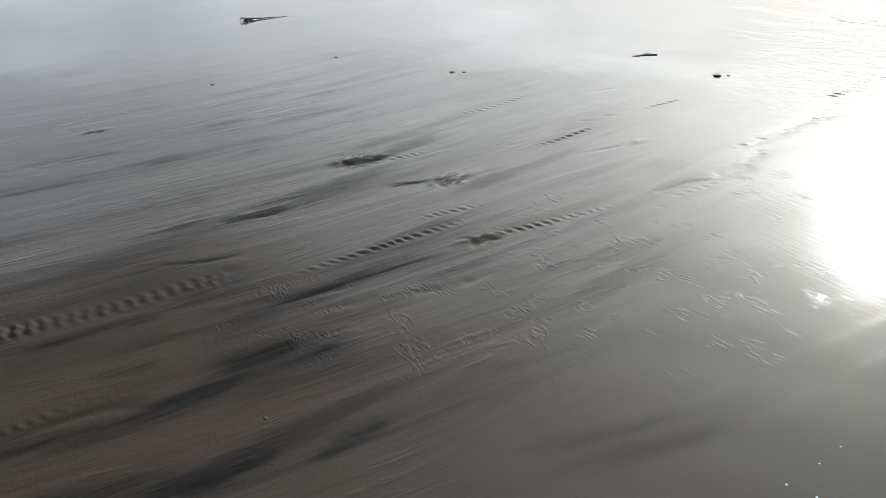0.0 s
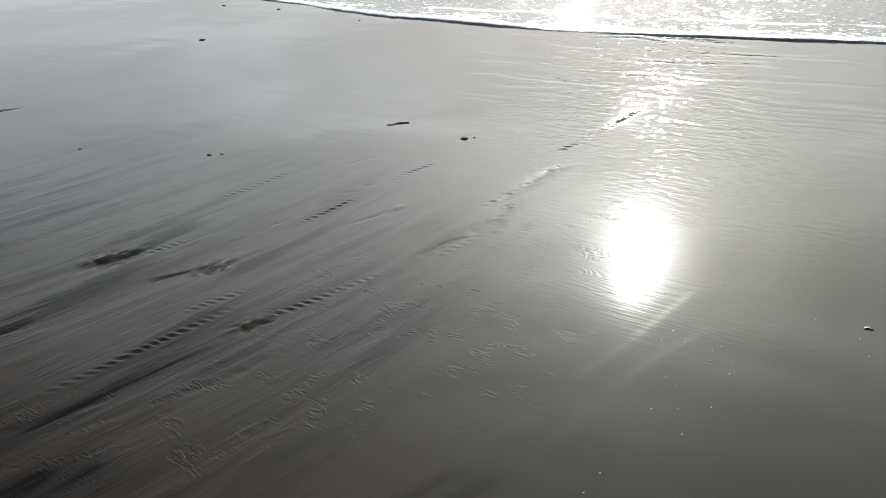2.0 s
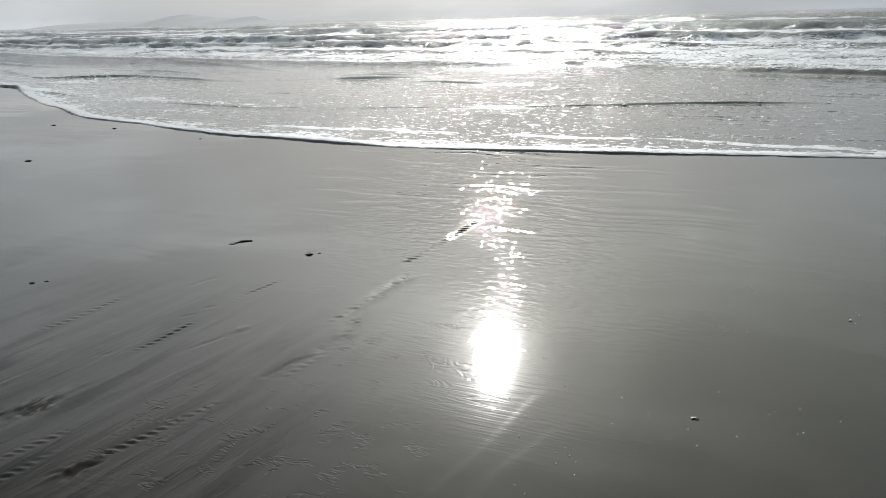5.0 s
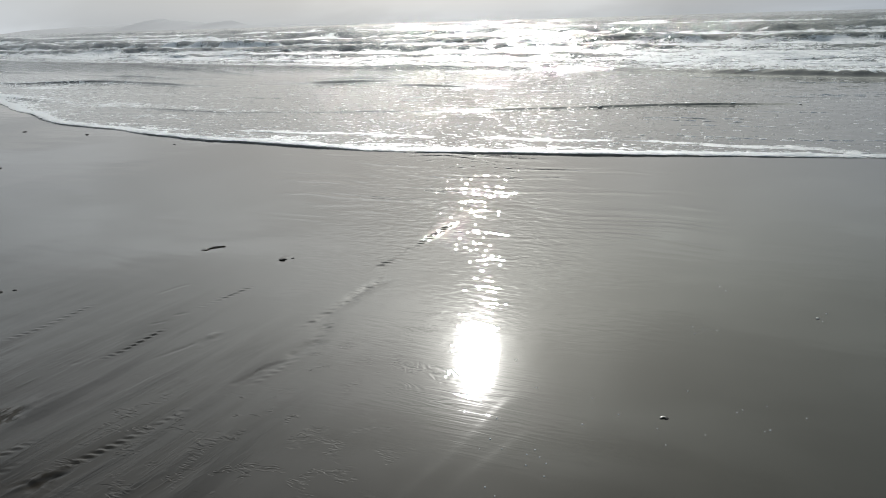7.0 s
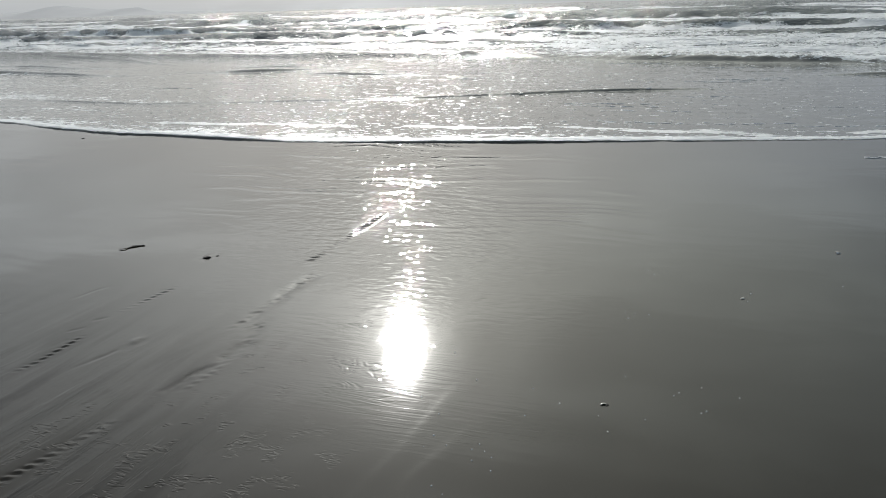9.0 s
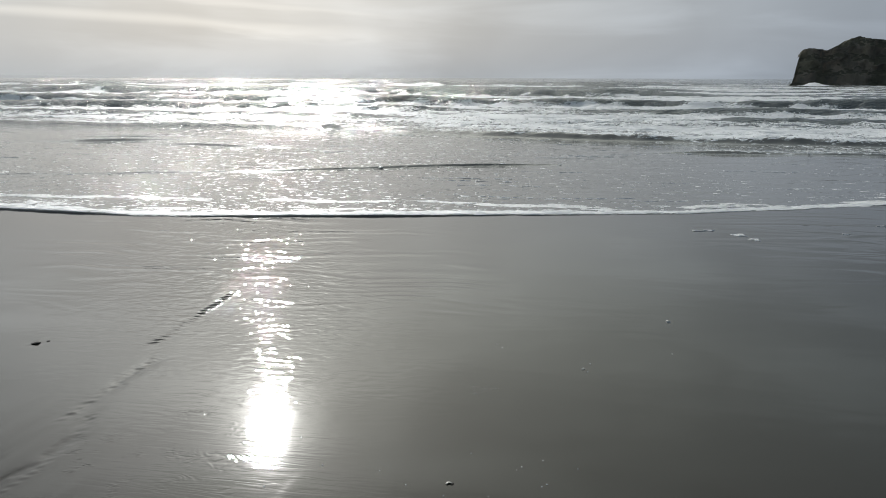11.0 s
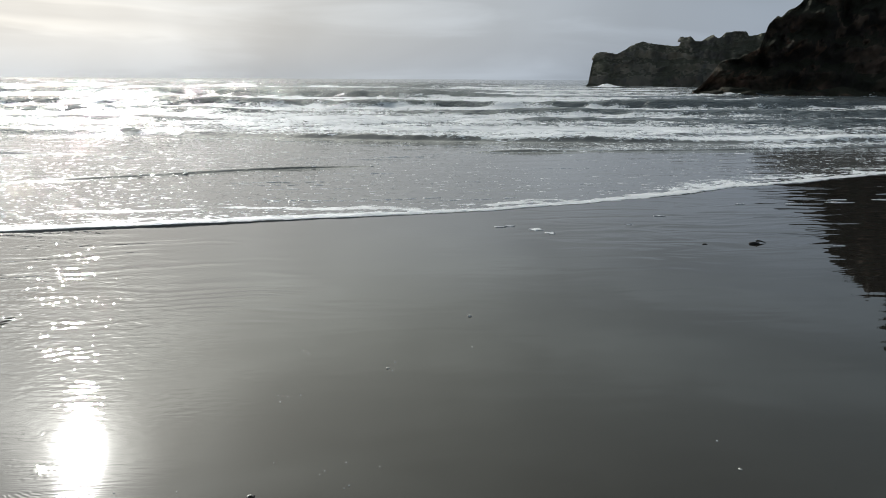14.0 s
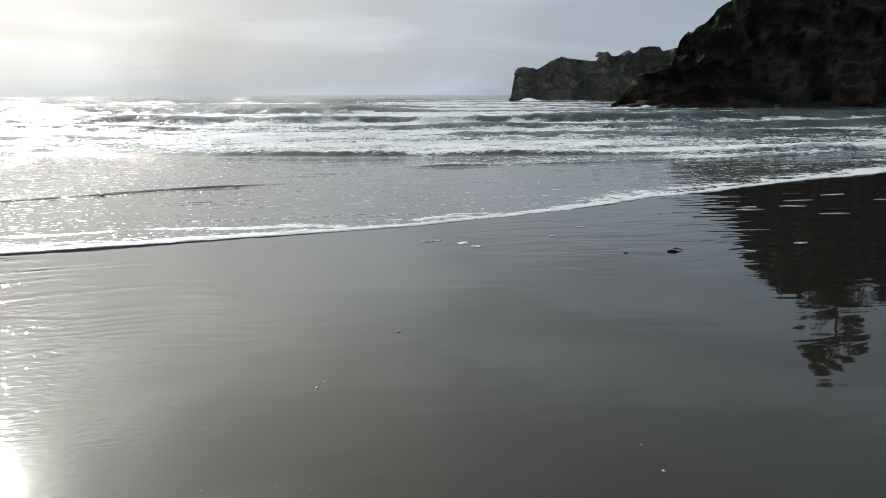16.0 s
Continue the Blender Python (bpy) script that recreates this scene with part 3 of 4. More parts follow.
# narrow grooves cut by the draining water: places, depth, half width
GROOVES = [(((-1.84, 2.55), (-1.77, 2.98), (-1.72, 3.30), (-1.82, 3.70)), 0.0070, 0.050), (((-1.91, 3.40), (-1.88, 3.78), (-1.90, 4.14), (-1.85, 4.40)), 0.0075, 0.055),
           (((-3.10, 3.56), (-3.08, 3.70), (-3.03, 3.82)), 0.0035, 0.010), (((-2.40, 2.74), (-2.34, 3.00), (-2.30, 3.14)), 0.0050, 0.011), (((-2.74, 2.62), (-2.69, 2.76)), 0.0045, 0.012),
           (((-2.74, 3.17), (-2.69, 3.27)), 0.0050, 0.012), (((-2.73, 3.33), (-2.65, 3.42)), 0.0045, 0.012), (((-2.69, 3.00), (-2.67, 3.12)), 0.0040, 0.012),
           (((-1.84, 2.74), (-1.81, 2.87), (-1.79, 2.98)), 0.0050, 0.013), (((-2.08, 2.50), (-2.05, 2.72)), 0.0035, 0.014), (((-2.74, 1.84), (-2.63, 2.06)), 0.0055, 0.013),
           (((-2.71, 0.66), (-2.59, 0.88), (-2.50, 1.06)), 0.0065, 0.016), (((-2.84, 1.14), (-2.76, 1.34)), 0.0055, 0.015), (((-2.99, 0.95), (-2.96, 1.14)), 0.0050, 0.015),
           (((-5.22, 1.20), (-5.13, 1.58)), 0.0030, 0.010), (((-2.06, 1.76), (-1.92, 1.95)), 0.0060, 0.014), (((-3.04, 0.70), (-2.96, 1.12)), 0.0045, 0.020),
           (((-1.91, -0.1), (-1.88, 0.26), (-1.78, 0.48), (-1.74, 0.70)), 0.0070, 0.022), (((-1.31, 0.72), (-1.28, 0.96)), 0.0050, 0.03), (((-2.46, 0.30), (-2.36, 0.62)), 0.0045, 0.016),
           (((-1.98, 0.95), (-1.80, 1.45), (-1.70, 1.80)), 0.0050, 0.030), (((-2.20, 0.75), (-1.95, 1.35)), 0.0040, 0.026)]


def along(points, X, Y):
    """Length along and offset from a bent line, for every place."""
    best, run, side, done = np.full(X.shape, 9.0), np.zeros(X.shape), np.zeros(X.shape), 0.0
    for (ax, ay), (bx, by) in zip(points, points[1:]):
        size = math.hypot(bx - ax, by - ay)
        ux, uy = (bx - ax) / size, (by - ay) / size
        k = np.clip((X - ax) * ux + (Y - ay) * uy, 0, size)
        dx, dy = X - ax - k * ux, Y - ay - k * uy
        d = np.hypot(dx, dy)
        m = d < best
        best, run, side = np.where(m, d, best), np.where(m, done + k, run), np.where(m, dx * uy - dy * ux, side)
        done += size
    return run, best, side, done


def beach_height(X, Y):
    yc = np.clip(Y, -1.0, 2.86)
    turn = X - yc * (0.2 - 0.035 * yc) + 0.06 * wander(X * 0.5, Y * 0.5, 3, 2)
    Z = 0.0035 * wander(X * 0.9, Y * 0.45, 1, 3)
    furrowed = ramp(X, -0.9, -2.0) * ramp(Y, 4.4, 1.9)
    drawn = ramp(wander(X * 0.9 + 0.2 * Y, Y * 0.35, 9, 3), -0.25, 0.45)
    Z = Z + (0.0085 * wander(turn * 3.4, Y * 0.55, 7, 3, 0.5) + 0.0013 * drawn * wander(turn * 11, Y * 1.3, 8, 3, 0.55)) * (0.04 + 0.96 * furrowed) * (0.22 + 0.78 * ramp(X, -4.4, -2.7)) * ramp(np.hypot(X + 2, Y - 2), 12, 4)
    Z = Z - 0.035 * np.clip(Y - shore(np.clip(X, -390, 390)) - 0.15, 0, 60)
    Z = Z + 0.04 * np.clip(-3 - Y, 0, 60) ** 0.8 * 0.5
    return Z


gx = stretches(-4.9, 0.3, 0.0100, 3200, 1.045)
gy = stretches(-0.3, 5.9, 0.0085, 3200, 1.05)
GX, GY = np.meshgrid(gx, gy)
GZ = beach_height(GX, GY)
for n, (points, gap, high, half) in enumerate(TRAILS):
    px, py = zip(*points)
    i0, i1 = np.searchsorted(gx, (min(px) - 0.25, max(px) + 0.25))
    j0, j1 = np.searchsorted(gy, (min(py) - 0.25, max(py) + 0.25))
    X, Y = GX[j0:j1, i0:i1], GY[j0:j1, i0:i1]
    run, off, side, size = along(points, X, Y)
    swing = run - 0.55 * side + 0.022 * wander(run * 7, side * 12, 20 + n, 3)
    braid = 1.6 * np.tanh(side / 0.012) if n == 0 else 0.0
    tooth = np.sin(2 * math.pi * swing / gap + braid)
    tooth = np.tanh(2.2 * tooth + 1.1 * wander(run * 27, side * 40, 200 + n, 2))
    tooth = np.where(tooth > 0, tooth, 0.6 * tooth)
    if n:
        high, half = 0.60 * high, 0.50 * half
    strong = 0.25 + 0.75 * ramp(wander(run * 2.2 + n * 9, 0 * run, 40 + n, 2), -0.5, 0.4)
    ends = ramp(run, -0.01, 0.12) * ramp(run, size + 0.01, size - 0.12)
    GZ[j0:j1, i0:i1] += 2.0 * high * tooth * strong * ends * np.exp(-(off / half) ** 2) - 0.12 * high * ends * np.exp(-(off / (2.2 * half)) ** 2)
for n, (px, py, long, wide, deep) in enumerate(PITS):
    i0, i1 = np.searchsorted(gx, (px - 0.6, px + 0.6))
    j0, j1 = np.searchsorted(gy, (py - 0.6, py + 0.6))
    X, Y = GX[j0:j1, i0:i1], GY[j0:j1, i0:i1]
    u, v = (Y - py) + 0.3 * (X - px), (X - px) - 0.2 * (Y - py)
    r = np.sqrt((u / long) ** 2 + (v / wide) ** 2) + 0.35 * wander(X * 14, Y * 14, 60 + n, 2)
    GZ[j0:j1, i0:i1] += 1.2 * deep * (0.1 - 0.8 * (v / wide)) * np.exp(-np.clip(r, 0, 9) ** 2) + 0.30 * deep * np.exp(-r ** 2 / 2) * np.sin(u / 0.028 + 5 * wander(X * 9, Y * 9, 80 + n, 2))
for n, (points, deep, half) in enumerate(GROOVES):
    px, py = zip(*points)
    i0, i1 = np.searchsorted(gx, (min(px) - 0.2, max(px) + 0.2))
    j0, j1 = np.searchsorted(gy, (min(py) - 0.2, max(py) + 0.2))
    X, Y = GX[j0:j1, i0:i1], GY[j0:j1, i0:i1]
    bend = 0.030 * wander(X * 7, Y * 7, 100 + n, 3)
    run, off, side, size = along(points, X + bend, Y)
    patchy = 0.35 + 0.65 * ramp(wander(X * 11, Y * 11, 130 + n, 3), -0.3, 0.3)
    taper = ramp(run, 0.0, 0.4 * size) * ramp(run, size, 0.8 * size)
    GZ[j0:j1, i0:i1] += -0.55 * deep * taper * patchy * np.exp(-(side / (0.8 * half)) ** 2) * np.where(off < 0.15, 1, 0)
# two low ridges left by the draining film: sharp on one side, soft on the other
RIDGES = [(((-0.57, 3.25), (-0.64, 2.59), (-0.72, 2.10), (-0.76, 1.71), (-0.84, 1.35), (-1.02, 1.0)), 0.0004), (((-0.40, 2.95), (-0.53, 2.49), (-0.58, 2.05), (-0.62, 1.60), (-0.78, 1.25)), 0.00035)]
for points, high in RIDGES:
    i0, i1 = np.searchsorted(gx, (-1.3, 0.3))
    j0, j1 = np.searchsorted(gy, (1.0, 3.8))
    X, Y = GX[j0:j1, i0:i1], GY[j0:j1, i0:i1]
    run, off, side, size = along(points, X, Y)
    shape = np.where(side > 0, np.exp(-(side / 0.022) ** 2), np.exp(-(side / 0.07) ** 2))
    GZ[j0:j1, i0:i1] += high * shape * np.where(off < 0.3, 1, 0) * ramp(run, 0, 0.25) * ramp(run, size, size - 0.5)
# drawn-out bands and pools of black mineral sand: places, half width, strength
BANDS = [
    (((-1.85, -0.25), (-1.85, 0.03), (-1.79, 0.22), (-1.75, 0.41), (-1.75, 0.73), (-1.68, 0.95)), 0.045, 0.95),
    (((-1.86, 0.58), (-1.77, 0.88), (-1.66, 1.14)), 0.095, 1.1),
    (((-1.94, -0.1), (-1.88, 0.32), (-1.80, 0.51)), 0.022, 0.6),
    (((-1.27, 0.70), (-1.27, 0.89), (-1.27, 1.02)), 0.030, 0.8),
    (((-2.16, 0.62), (-2.09, 0.91), (-2.04, 1.14), (-2.03, 1.48), (-1.98, 1.85)), 0.055, 0.75),
    (((-2.74, 0.60), (-2.61, 0.83), (-2.51, 1.06)), 0.018, 0.9),
    (((-2.92, 1.03), (-2.85, 1.21), (-2.83, 1.42)), 0.035, 0.7),
    (((-2.97, 0.62), (-2.97, 0.85), (-2.96, 1.10)), 0.028, 0.6),
]
BANDS += [
    (((-0.97, 1.10), (-0.85, 1.41), (-0.72, 1.75)), 0.030, 0.32),
    (((-0.84, 1.10), (-0.75, 1.44), (-0.59, 1.80)), 0.035, 0.30),
    (((-1.42, 0.28), (-1.38, 0.50), (-1.35, 0.70)), 0.035, 0.8),
    (((-3.18, 1.74), (-3.08, 1.94), (-3.03, 2.10)), 0.035, 1.0),
    (((-2.76, 1.80), (-2.65, 2.01), (-2.58, 2.20)), 0.026, 0.9),
    (((-2.05, 0.30), (-2.00, 0.55)), 0.022, 0.6),
    (((-4.34, 0.30), (-4.24, 0.71), (-4.10, 1.15)), 0.060, 0.5),
    (((-2.72, 0.28), (-2.68, 0.56), (-2.63, 0.80)), 0.030, 0.5),
    (((-2.03, 1.72), (-1.99, 1.85), (-1.92, 1.98)), 0.016, 1.0),
    (((-2.38, 0.10), (-2.32, 0.43), (-2.25, 0.68)), 0.030, 0.6),
]
MINERAL = np.zeros(GX.shape)
for n, (points, half, strong) in enumerate(BANDS):
    px, py = zip(*points)
    i0, i1 = np.searchsorted(gx, (min(px) - 0.35, max(px) + 0.35))
    j0, j1 = np.searchsorted(gy, (min(py) - 0.35, max(py) + 0.35))
    X, Y = GX[j0:j1, i0:i1], GY[j0:j1, i0:i1]
    run, off, side, size = along(points, X + 0.6 * half * wander(X * 9, Y * 4, 300 + n, 3), Y)
    ends = ramp(run, 0.0, 0.35 * size) * ramp(run, size, 0.75 * size)
    mark = strong * ends * np.exp(-(off / half) ** 2) * (0.75 + 0.45 * wander(X * 26, Y * 2.2, 320 + n, 3))
    MINERAL[j0:j1, i0:i1] = np.maximum(MINERAL[j0:j1, i0:i1], np.clip(1.7 * mark, 0, 1.15))
ground = sheet("ground", GX, GY, GZ, wet_sand)
ground.data.attributes.new("mineral", "FLOAT", "POINT").data.foreach_set("value", MINERAL.ravel().astype(np.float32))
tagged(ground, "dark wet sand mirroring the sky, streaked and ripple-marked", "beach", kind="structure")


def sand_z(x, y):
    i, j = int(np.argmin(abs(gx - x))), int(np.argmin(abs(gy - y)))
    return float(GZ[j, i])


# ---- the sea ----
s_rows, d = [0.0], 0.015
while s_rows[-1] < 3000:
    s = s_rows[-1]
    s_rows.append(s + (0.013 + 0.0034 * s if s < 9 else 0.0062 * s - 0.012 if s < 260 else 0.05 * s))
s_rows = np.array(s_rows)
u_cols = np.concatenate([np.linspace(-6, -2.05, 40), np.arange(-2.0, 1.35, 0.0065), np.linspace(1.4, 6, 40)])
S, U = np.meshgrid(s_rows, u_cols, indexing="ij")
WX = U * (S + 11.0)
WY = shore(np.clip(WX, -390, 390)) * np.exp(-S / 300) + S + 9 * (1 - np.exp(-S / 300))


def roller(X, Y, xs, ys, high, front, back, seed, length, gaps=0.0, wobble=0.6):
    """One wave crest that runs across: steep on the shore side. Returns its height and how much of a crest it is."""
    mid = curve(np.clip(X, xs[0], xs[-1]), xs, ys, length * 0.5) + wobble * wander(X / length, 0 * X, seed, 5, 0.55)
    keep = ramp(wander(X / (length * 1.6) + 5, 0 * X + seed, seed + 1, 2), gaps - 0.35, gaps + 0.3) if gaps > -1 else 1.0
    d = Y - mid
    shape = np.where(d < 0, np.exp(-(d / front) ** 2), np.exp(-np.abs(d / back) ** 1.5))
    return high * keep * (0.75 + 0.35 * wander(X / (length * 0.35), 0 * X, seed + 2, 3)) * shape, keep * shape, d


lip = (0.038 - 0.015 * ramp(WX, -2.5, 1.0)) * (0.75 + 0.5 * wander(WX * 0.7, 0 * WX, 31, 3))
WZ = 0.006 + lip * (1 - np.exp(-(S / 0.035))) * (0.35 + 0.65 * np.exp(-S / 0.35)) - 0.012
WZ[0] -= 0.03
FOAM = 0.10 * np.ones(S.shape)
chatter = wander(WX * 1.3, WY * 3.0, 12, 4)
WZ += 0.006 * chatter * ramp(S, 0.1, 1.5)
# rim of foam, thinner tongues behind it
FOAM += (1.0 + 0.5 * wander(WX * 0.35, 0 * WX, 34, 3) - 0.35 * ramp(WX, -4, 0) * ramp(wander(WX * 0.8, 0 * WX, 39, 3), -0.2, 0.4)) * np.exp(-((S - 0.15) / (0.05 + 0.07 * (1 + wander(WX * 0.9, 0 * WX, 33, 3)))) ** 2)
FOAM += (0.42 * np.exp(-((S - 0.45) / 0.4) ** 2) + 0.20 * np.exp(-((S - 1.6) / 1.3) ** 2)) * (0.6 + 0.9 * wander(WX * 0.5, WY * 0.8, 35, 3))
torn = wander(WX * 1.1, WY * 3.2, 38, 4, 0.6)
FOAM += ramp(WX, 3.0, 7.5) * (0.36 + 0.55 * torn) * np.exp(-((S - 0.45) / 0.55) ** 2)
FOAM -= 0.35 * ramp(WX, 3.0, 7.5) * (0.7 - 1.2 * torn) * np.exp(-((S - 0.15) / 0.2) ** 2)
FOAM -= 1.6 * np.exp(-(S / 0.034) ** 2) * ramp(WX, 6, 2)
# a second, lower wave front
h, k, dd = roller(WX, WY, (-60, -13, -9.5, -5.6, -2, 2, 7, 12, 30), (24, 12.4, 11.8, 12.9, 14.5, 15.6, 17.0, 19, 26), 0.048, 0.065, 1.6, 41, 4, -0.42, 0.28)
WZ += h
FOAM += 0.22 * k * np.exp(-((dd - 0.25) / 0.3) ** 2)
h, k, dd = roller(WX, WY, (-60, -14, -5, 4, 12, 30), (30, 19, 17.5, 18.0, 18.6, 25), 0.065, 0.10, 1.0, 47, 4, 0.0, 0.3)
WZ += h
FOAM += 0.2 * k
# low fronts further along, with lace between them
h, k, dd = roller(WX, WY, (-90, -40, -30, -23, -20, -15, -12, -8), (60, 28, 21, 17.4, 18.5, 17.6, 18.4, 20), 0.075, 0.09, 1.2, 43, 4, -0.3, 0.25)
WZ += h * ramp(WX, -7, -11)
h, k, dd = roller(WX, WY, (-90, -40, -26, -21, -17, -14, -9), (80, 38, 27, 24.5, 22, 20.2, 19.6), 0.085, 0.10, 1.5, 45, 5, -0.2, 0.3)
WZ += h * ramp(WX, -8, -12)
FOAM += ramp(WX, -7, -12) * ramp(S, 0.3, 1.5) * ramp(S, 8, 4) * (0.22 + 0.30 * wander(WX * 0.35, WY * 1.1, 37, 4, 0.6))
# the first breaker: broken water
BRK = ((-200, -40, -24, -16, -8, 0, 5, 10, 20, 60, 200), (90, 31.5, 27.5, 25.8, 24.4, 22.2, 20.8, 20.2, 20.4, 34, 120))
h, k, dd = roller(WX, WY, *BRK, 0.20, 0.30, 3.2, 51, 9, -0.8, 0.5)
WZ += h * (0.30 + 0.70 * ramp(WX, -20, -5)) * (1 + 0.45 * wander(WX * 2.6, WY * 2.2, 53, 4, 0.6) * np.exp(-(dd / 2.0) ** 2))
FOAM -= 0.14 * k * np.exp(-((dd + 0.16) / 0.24) ** 2) * (0.7 + 0.9 * wander(WX * 1.7, WY * 2.5, 57, 3))
FOAM += 0.52 * k * np.exp(-((dd - 0.30) / 1.3) ** 2) * (0.9 + 0.5 * wander(WX * 2.2, WY * 3.0, 58, 4, 0.6))
FOAM -= 0.45 * k * np.exp(-((dd + 0.34) / 0.14) ** 2)
past = ramp(dd, 0.2, 3.0)
swash = ramp(dd, -7, -0.5) * (1 - past)
FOAM += swash * ramp(WX, -1, 6) * (0.24 + 0.34 * wander(WX * 0.45, WY * 1.3, 36, 4, 0.6))
# the surf beyond it
SURF = [(30, 0.20, 0.5, 2.5, 61, 9, -0.05), (37, 0.38, 0.6, 3.5, 64, 13, -0.45), (45, 0.68, 0.8, 4.5, 67, 17, -0.6), (57, 0.48, 1.0, 5.0, 71, 18, -0.1), (73, 0.78, 1.4, 6.0, 74, 20, -0.5),
        (95, 0.76, 1.9, 8.0, 77, 22, -0.35), (124, 0.85, 2.4, 9.0, 81, 24, -0.05), (160, 1.0, 3.0, 11.0, 84, 26, 0.0), (205, 1.15, 4.0, 14.0, 87, 30, 0.0), (262, 1.3, 6, 20, 91, 36, 0.0)]
for y0, high, front, back, seed, length, gaps in SURF:
    h, k, dd = roller(WX, WY, (-900, -60, -20, 0, 20, 60, 900), (y0 + 60, y0 + 6, y0 + 2.5, y0, y0 - 1, y0 + 2, y0 + 60), high, front, back, seed, length, gaps, 0.06 * y0)
    if y0 > 60:
        h = h * (1 - 0.8 * ramp(WX / np.maximum(WY, 1), 0.06, 0.22))     # the headland shelters this side
    WZ += h * (1 + 0.10 * wander(WX * 30 / y0, WY * 40 / y0, seed + 5, 3))
    FOAM += 0.22 * k * np.exp(-((dd - 0.4 * back) / (0.5 * back)) ** 2) - (0.85 if y0 < 100 else 0.42) * k * np.exp(-((dd + 0.35 * front) / (0.9 * front)) ** 2) * past * (0.8 + 0.8 * wander(WX * 22 / y0, WY * 30 / y0, seed + 6, 3))
FOAM += past * (0.45 + 0.32 * wander(WX / 9, WY / 4, 95, 4) + 0.22 * wander(WX / 1.6, WY / 1.1, 96, 3)) * ramp(WY, 420, 140)
peaky = 1 - 2.4 * np.abs(wander(WX / 1.7, WY / 1.0, 97, 3))
WZ += past * 0.085 * peaky * ramp(WY, 300, 30)
FOAM += past * 0.20 * peaky * ramp(WY, 150, 40)
WZ += ramp(WY, 250, 500) * 0.5 * wander(WX / 60, WY / 25, 98, 3)
# foam thinned on this side, darkening the surf for the cliff's reflection
FOAM -= 0.26 * past * ramp(WX / np.maximum(WY, 1), 0.28, 0.60)
# swell breaking at the foot of the rocks
splash = np.exp(-((WX - 53) / 1.8) ** 2 - ((WY - 172) / 4.0) ** 2) + 0.22 * np.exp(-((WX - 62) / 7.0) ** 2 - ((WY - 168) / 3.0) ** 2)
foot = np.exp(-((WY - (80.5 - 0.10 * (WX - 40) + 1.2 * wander(WX / 6, 0 * WX, 88, 3))) / 1.1) ** 2) * ramp(WX, 33, 37) * ramp(wander(WX / 5.0, 0 * WX, 89, 2), -0.25, 0.25)
WZ += 0.8 * splash * (0.7 + 0.9 * wander(WX / 2.2, WY / 2.2, 86, 3)) + 0.32 * foot * (0.7 + 0.8 * wander(WX / 1.2, WY / 1.2, 87, 3))
FOAM += 0.7 * np.minimum(splash, 1) * (0.7 + 0.8 * wander(WX / 1.5, WY / 1.5, 84, 3)) + 0.42 * foot * (0.7 + 0.8 * wander(WX / 1.5, WY / 1.2, 85, 3))
water = sheet("water", WX, WY, WZ, sea_water, foam=FOAM)
tagged(water, "grey-green sea with white surf rolling in low lines", "sea", kind="structure")


# ---- the headland ----
def bluff(name, xs, tops, depth_at, back, mat, seed, step, rows, rough, parent=None, jag=0.03):
    """A rock face seen from the beach: base line, ragged face leaning back, and a rounded top behind."""
    x = np.arange(xs[0], xs[-1], step)
    top = curve(x, xs, tops, step * 5)
    top = np.maximum(top * (1 + jag * wander(x / 2.6, 0 * x, seed, 5, 0.6)), 0.3)
    v = np.linspace(0, 1, rows)
    V, X = np.meshgrid(v, x, indexing="ij")
    H = np.broadcast_to(top, X.shape)
    climb = np.clip(V / 0.72, 0, 1)
    over = np.clip((V - 0.72) / 0.28, 0, 1)
    Z = H * climb ** 0.85 + over * 0.05 * H * wander(X / 4, over * 5, seed + 3, 4) - over ** 2 * 0.02 * H - 1.2 * (1 - climb)
    lean = H * 0.34 * climb ** 1.5 + over * back * np.minimum(1, H / 14)
    gully = np.abs(wander(X / 7.0, Z / 16.0, seed + 5, 5, 0.55))
    crag = wander(X / 2.6, Z / 2.2, seed + 7, 5, 0.6)
    Y = depth_at(X) + lean + (rough * (1.7 * gully + 0.8 * crag) + 0.25 * rough * np.sin(Z * 2.1 + 3 * crag)) * np.minimum(1, 0.3 + climb)
    Z = Z + 0.10 * rough * wander(X / 1.1, V * 30, seed + 9, 4) * climb
    away = 1 + (Y - depth_at(X)) / depth_at(X)         # the land widens as it goes back
    return sheet(name, X * away, Y, Z * away - over * 0.35 * H, mat, parent)


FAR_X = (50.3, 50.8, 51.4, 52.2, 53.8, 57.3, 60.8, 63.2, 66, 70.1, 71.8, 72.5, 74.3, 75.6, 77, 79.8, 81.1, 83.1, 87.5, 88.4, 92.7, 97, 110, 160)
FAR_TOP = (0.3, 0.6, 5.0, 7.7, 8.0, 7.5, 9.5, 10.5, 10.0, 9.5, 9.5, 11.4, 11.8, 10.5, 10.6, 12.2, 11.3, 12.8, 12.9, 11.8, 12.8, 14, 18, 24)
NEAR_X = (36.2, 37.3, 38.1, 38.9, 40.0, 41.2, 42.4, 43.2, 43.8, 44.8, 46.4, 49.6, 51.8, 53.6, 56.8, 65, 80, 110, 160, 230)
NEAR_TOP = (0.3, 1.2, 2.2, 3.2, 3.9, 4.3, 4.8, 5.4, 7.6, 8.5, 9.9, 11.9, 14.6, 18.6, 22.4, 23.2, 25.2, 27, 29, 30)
headland = thing("headland", 50, 180, 0, "long low dark headland of weathered rock, knobbly along its top", "headland")
headland.matrix_basis = pose(0, 0, 0)
bluff("rock_face", FAR_X, FAR_TOP, lambda x: 180 - 0.05 * (x - 50), 26, hazed_rock, 3, 0.16, 110, 1.9, headland)
